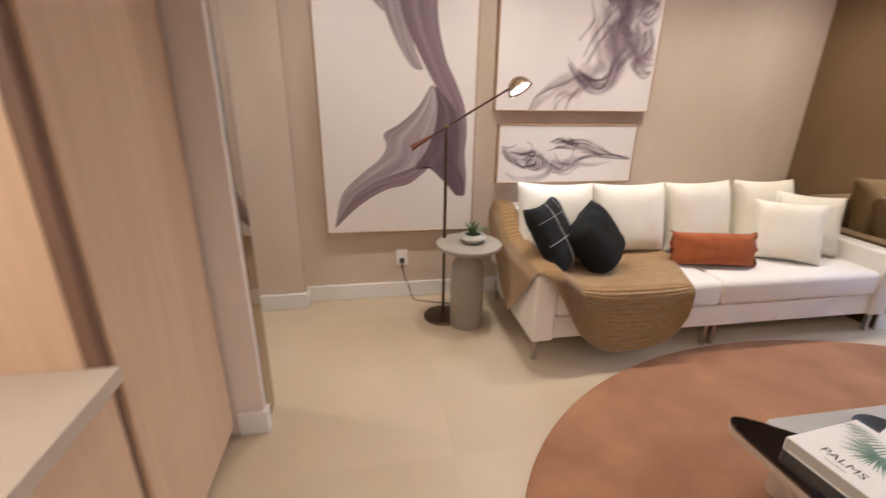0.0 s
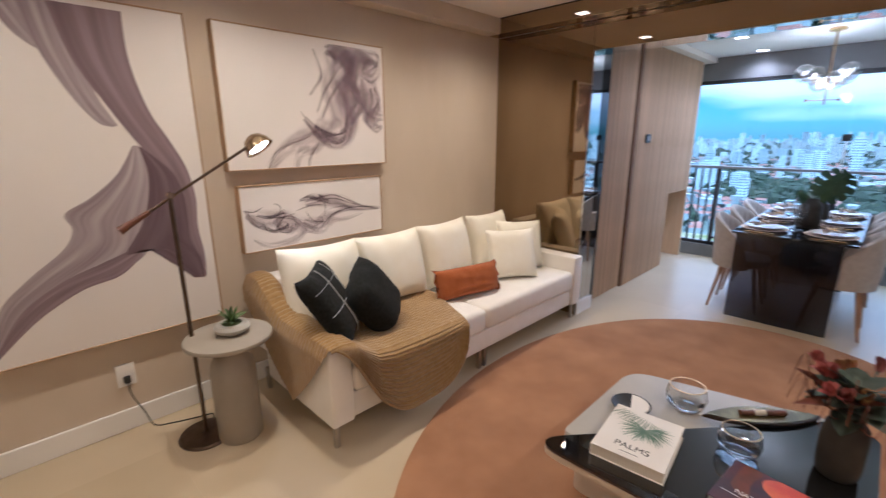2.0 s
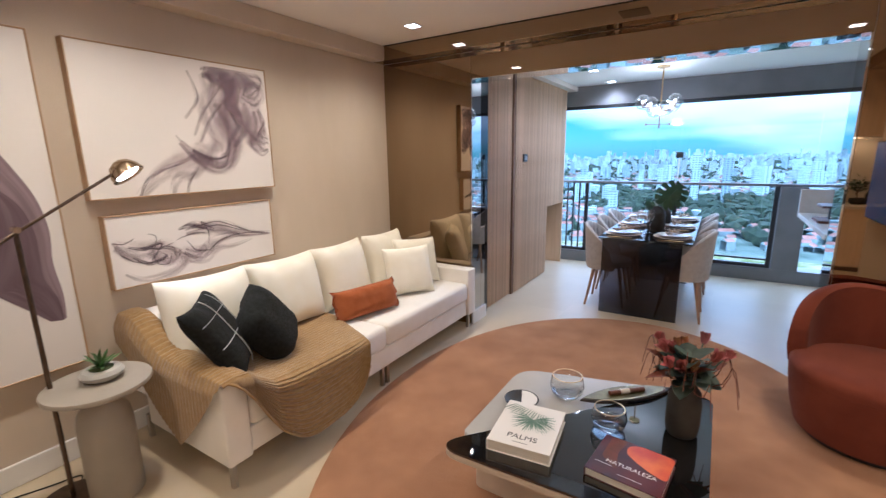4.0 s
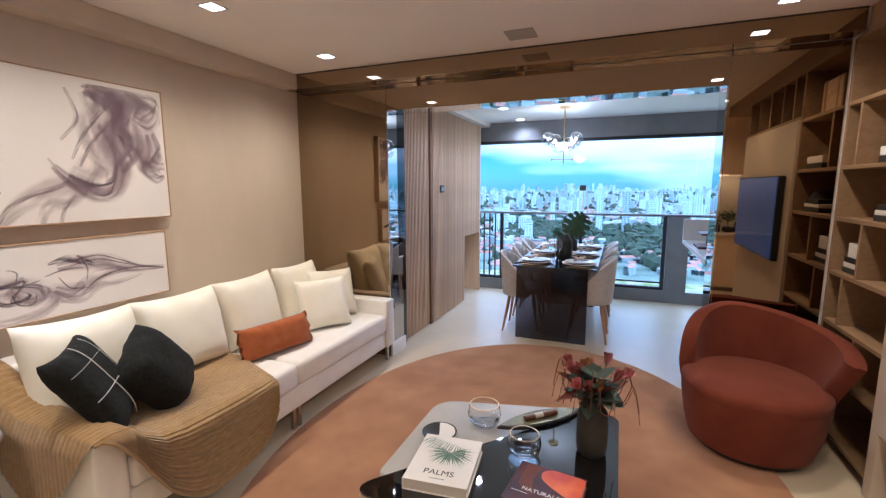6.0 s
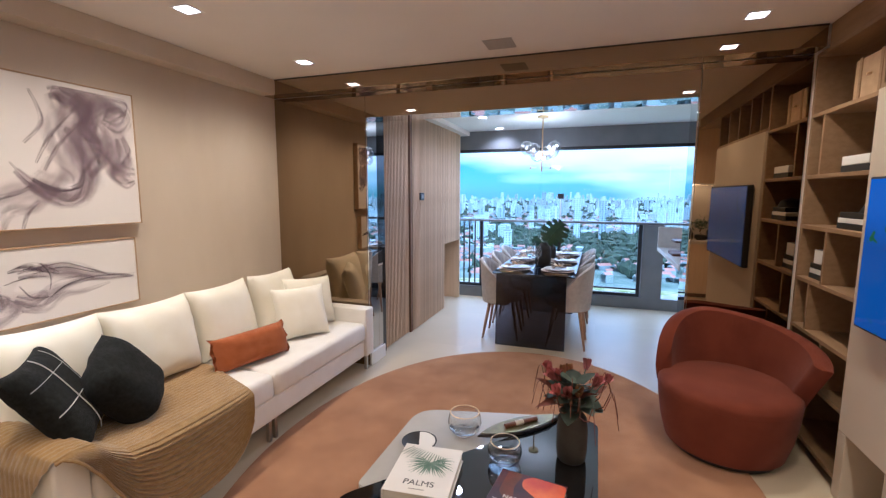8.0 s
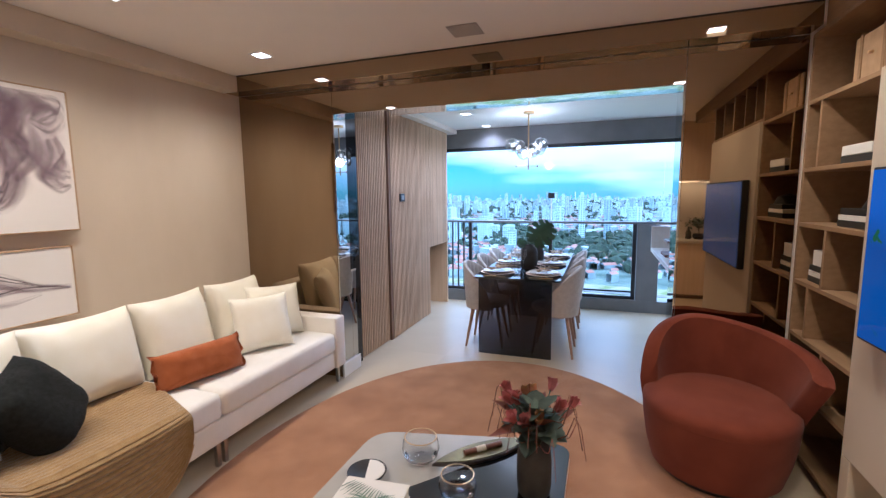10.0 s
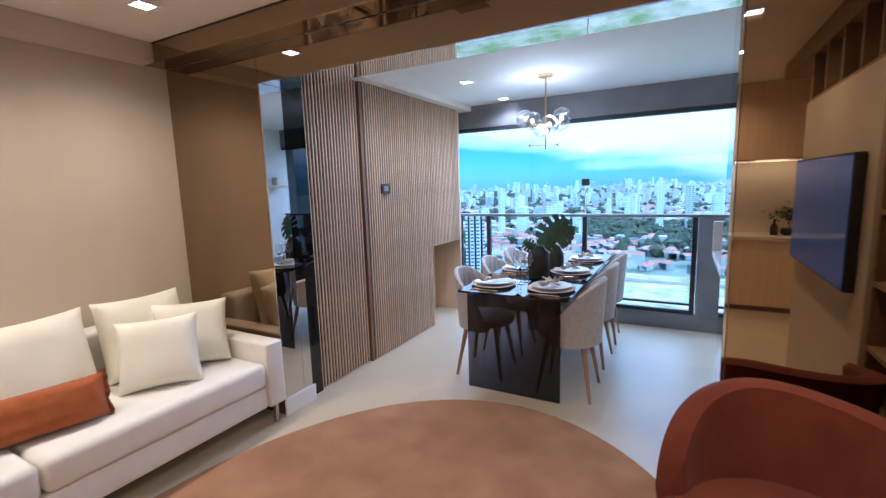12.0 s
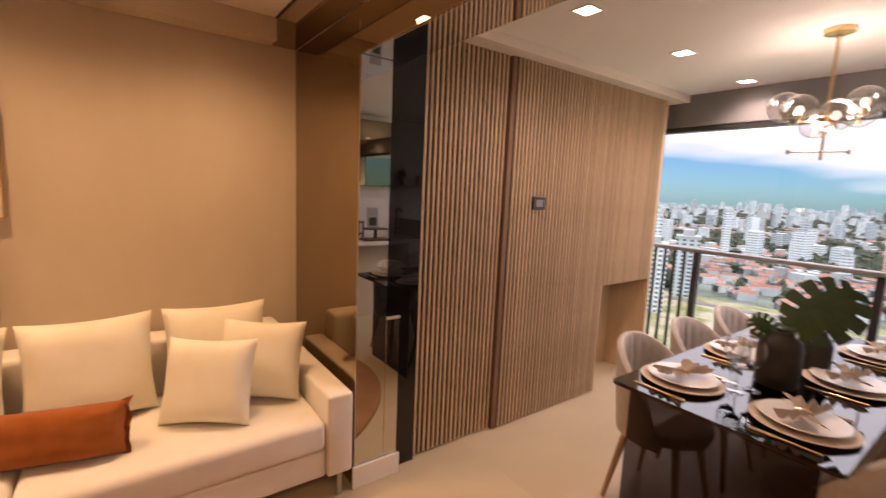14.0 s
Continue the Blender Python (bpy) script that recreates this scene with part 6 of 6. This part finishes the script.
def setting_for_one(x, y, side, turn):
    base = thing("charger_plate", (x, y, TAB), "large flat clay-coloured charger plate", "plate", "place settings", turn)
    part("plate", lathe([(0, 0), (0.09, 0), (0.155, 0.010), (0.158, 0.013), (0.152, 0.014), (0.09, 0.006), (0, 0.005)], 44), M["napkin"], base, smooth=True)
    up = thing("dinner_plate", (x, y, TAB + 0.0145), "glazed cream dinner plate on a charger", "plate", "place settings", turn)
    part("plate", lathe([(0, 0), (0.075, 0), (0.128, 0.014), (0.131, 0.017), (0.126, 0.018), (0.075, 0.006), (0, 0.005)], 44), M["ceramic"], up, smooth=True)
    nap = thing("napkin", (x, y, TAB + 0.0335), "folded sand linen napkin tied with a ring", "napkin", "place settings", turn)
    bm = bmesh.new()
    rows = []
    for i in range(17):
        t = -1 + i / 8
        wid = 0.020 + 0.055 * abs(t) ** 1.2
        rows.append([bm.verts.new((t * 0.105, wid * (-1 + j / 4), 0.024 * abs(math.sin(j * 1.4 + 0.5 * t)) * (0.5 + abs(t)) + 0.002)) for j in range(9)])
    for a, b in zip(rows, rows[1:]):
        for j in range(8):
            bm.faces.new((a[j], a[j + 1], b[j + 1], b[j]))
    bmesh.ops.solidify(bm, geom=bm.faces[:], thickness=0.003)
    part("cloth", bm, M["napkin"], nap, smooth=True)
    part("ring", tube([(0, -0.026, 0.004), (0, -0.02, 0.02), (0, 0, 0.026), (0, 0.02, 0.02), (0, 0.026, 0.004)], 0.004, 8), M["gold"], nap, "gold napkin ring")
    for s, nm, lab in ((1, "knife", "slim gold table knife"), (-1, "fork", "slim gold table fork")):
        cut = thing(nm, (x + 0.185 * s, y - 0.0, TAB), lab, nm, "place settings", 90 if side > 0 else -90)
        part("handle", tube([(-0.10, 0, 0.004), (0.02, 0, 0.004)], 0.004, 8), M["gold"], cut, smooth=True)
        if nm == "knife":
            part("blade", block(0.021, 0.11, -0.007, 0.007, 0.003, 0.005, 0.001, 1), M["gold"], cut)
        else:
            for q in (-0.008, -0.0027, 0.0027, 0.008):
                part("tine", block(0.045, 0.10, q - 0.0011, q + 0.0011, 0.003, 0.005), M["gold"], cut)
            part("neck", block(0.021, 0.0449, -0.009, 0.009, 0.003, 0.005, 0.001, 1), M["gold"], cut)


for x in (6.33, 6.93, 7.53):
    setting_for_one(x, 2.46, 1, 10)
    setting_for_one(x, 2.87, -1, 172)


def wineglass(x, y, h, r):
    ob = thing("wine_glass", (x, y, TAB), "clear stemmed wine glass, empty", "glass", "wine glasses")
    part("bowl", lathe([(0.004, h * 0.45), (r * 0.7, h * 0.52), (r, h * 0.68), (r * 0.95, h * 0.85), (r * 0.8, h), (r * 0.77, h), (r * 0.91, h * 0.85), (r * 0.96, h * 0.69), (r * 0.66, h * 0.54), (0, h * 0.48)], 28), M["clear"], ob, smooth=True)
    part("stem", tube([(0, 0, 0.006), (0, 0, h * 0.455)], 0.0035, 8), M["clear"], ob, smooth=True)
    part("foot", lathe([(0, 0.0), (r * 0.85, 0.0), (r * 0.85, 0.003), (0.004, 0.007), (0, 0.007)], 28), M["clear"], ob, smooth=True)


for x, y, h, r in ((6.50, 2.75, 0.21, 0.036), (6.42, 2.70, 0.20, 0.034), (6.50, 2.67, 0.21, 0.035), (7.15, 2.77, 0.21, 0.036), (7.12, 2.68, 0.19, 0.033), (7.25, 2.60, 0.20, 0.034)):
    wineglass(x, y, h, r)

tvase = thing("table_vase", (6.66, 2.64, TAB), "dark stoneware bottle vase with monstera leaves", "vase")
part("vase", lathe([(0, 0), (0.066, 0), (0.078, 0.012), (0.082, 0.06), (0.082, 0.16), (0.072, 0.195), (0.046, 0.215), (0.040, 0.235), (0.035, 0.235), (0.035, 0.21), (0, 0.20)], 32), M["vase"], tvase, smooth=True)


def monstera(size, seed):
    """A split leaf: a heart-shaped blade cut by deep slots towards the midrib."""
    bm = bmesh.new()
    r = random.Random(seed)
    lobes = 6

    def rim(t, s):
        a = radians(162 - 158 * t)
        rr = size * (0.50 + 0.08 * math.sin(math.pi * t))
        return Vector((0.42 * size + rr * math.cos(a) * 1.12, s * rr * math.sin(a) * 0.92, 0))

    def rib(t, s):
        return Vector((0.02 * size + 0.93 * size * t, 0, 0))

    def bent(p):
        q = p.copy()
        q.z = -0.22 * abs(q.y) ** 1.3 / size ** 0.3 - 0.20 * (q.x / size) ** 2 * size
        return bm.verts.new(q)

    for s in (1, -1):
        for k in range(lobes):
            t0, t1, t2 = k / lobes, (k + r.uniform(0.66, 0.80)) / lobes, (k + 1) / lobes
            cut = 0.50 if 0 < k < lobes - 1 else 0.75
            m0, m1, m2 = (rib(t, s).lerp(rim(t, s), cut) for t in (t0, t1, t2))
            inner = [bent(p) for p in (rib(t0, s), m0, m1, m2, rib(t2, s))]
            lobe = [bent(p) for p in (m0, rim(t0, s), rim((t0 + t1) / 2, s) * 1.02, rim(t1, s), m1)]
            for vs in (inner, lobe):
                bm.faces.new(vs if s > 0 else vs[::-1])
    bmesh.ops.triangulate(bm, faces=bm.faces[:])
    bmesh.ops.solidify(bm, geom=bm.faces[:], thickness=0.0015)
    return bm


second = thing("table_vase", (7.02, 2.60, TAB), "second dark bottle vase behind the first", "vase")
part("vase", lathe([(0, 0), (0.05, 0), (0.058, 0.012), (0.06, 0.06), (0.06, 0.12), (0.05, 0.15), (0.034, 0.17), (0.03, 0.19), (0.026, 0.19), (0.026, 0.165), (0, 0.16)], 32), M["vase"], second, smooth=True)
for k, (owner, ln, up, az, size, face) in enumerate(((tvase, 0.07, 52, -75, 0.25, 190), (tvase, 0.04, 35, 130, 0.10, 215), (tvase, 0.05, 50, -20, 0.13, 165), (second, 0.05, 50, -80, 0.13, 200), (second, 0.04, 40, -120, 0.10, 170))):
    d = Vector((math.cos(radians(az)) * math.cos(radians(up)), math.sin(radians(az)) * math.cos(radians(up)), math.sin(radians(up))))
    tip = Vector((0, 0, 0.20)) + d * ln
    part("stalk", tube([(0, 0, 0.15), tuple(Vector((0, 0, 0.2)) + d * ln * 0.5), tuple(tip)], 0.003, 6), M["leaf"], owner)
    lf = part("monstera_leaf", monstera(size, k), M["leaf"], owner, "glossy split green leaf")
    n = Vector((math.cos(radians(face)), math.sin(radians(face)), 0.35))
    side = n.cross(d).normalized()
    n = d.cross(side)
    turn = Matrix((d, side, n)).transposed().to_4x4()
    lf.matrix_local = Matrix.Translation(tip) @ turn

# ---- chandelier ----
ch = thing("chandelier", (7.22, 2.745, BALC_CEIL), "brass stem chandelier with clear glass globes", "chandelier")
part("canopy", lathe([(0, -0.0005), (0.06, -0.0005), (0.06, -0.022), (0.02, -0.028), (0, -0.028)], 32), M["gold"], ch, smooth=True)
part("stem", tube([(0, 0, -0.028), (0, 0, -0.61)], 0.007, 12), M["gold"], ch, smooth=True)
for z, az, a, b in ((-0.40, 105, -0.13, 0.17), (-0.43, 140, -0.15, 0.13), (-0.47, 30, -0.12, 0.14), (-0.57, 112, -0.10, 0.13)):
    c, s = math.cos(radians(az)), math.sin(radians(az))
    part("rod", tube([(a * c, a * s, z), (b * c, b * s, z)], 0.0035, 8), M["gold"], ch, smooth=True)
    for e in (a, b):
        if z == -0.57:
            part("finial", lathe([(0, -0.014), (0.008, -0.01), (0.008, 0.01), (0, 0.014)], 10, e * c, e * s, z), M["gold"], ch)
            continue
        up = 0.045 if z > -0.40 else 0.02
        part("socket", lathe([(0, -0.006), (0.008, -0.006), (0.008, 0.028), (0, 0.028)], 12, e * c, e * s, z), M["gold"], ch, smooth=True)
        g = part("globe", lathe([(0.014, 0.0)] + [(0.074 * math.sin(math.pi * k / 14), 0.074 - 0.074 * math.cos(math.pi * k / 14)) for k in range(1, 14)] + [(0, 0.148)], 28, e * c, e * s, z + up - 0.04), M["globe"], ch, "clear blown glass globe", True)
        part("bulb", lathe([(0, 0.0), (0.012, 0.006), (0.017, 0.022), (0.012, 0.04), (0, 0.046)], 14, e * c, e * s, z + 0.03), M["bulb"], g, "lit bulb", True)
cl = bpy.data.lights.new("chandelier", "POINT")
cl.energy, cl.color, cl.shadow_soft_size = 18.0, (1.0, 0.90, 0.76), 0.05
new("chandelier_lamp", cl).matrix_world = pose(7.22, 2.745, BALC_CEIL - 0.45)

# ---- floor tiles ----
floor_ob = bpy.data.objects["floor"]
tile_me = None
TILE = 1.2
for ix in range(-1, 7):
    for iy in range(0, 5):
        if tile_me is None:
            t0 = part("tile", block(0.0001, TILE - 0.0001, 0.0001, TILE - 0.0001, -0.001, 0.0), M["tile"], floor_ob)
            tile_me = t0.data
        else:
            t0 = new("tile", tile_me)
            t0.parent = floor_ob
        t0.location = (ix * TILE + 0.05, iy * TILE - 0.3, 0)
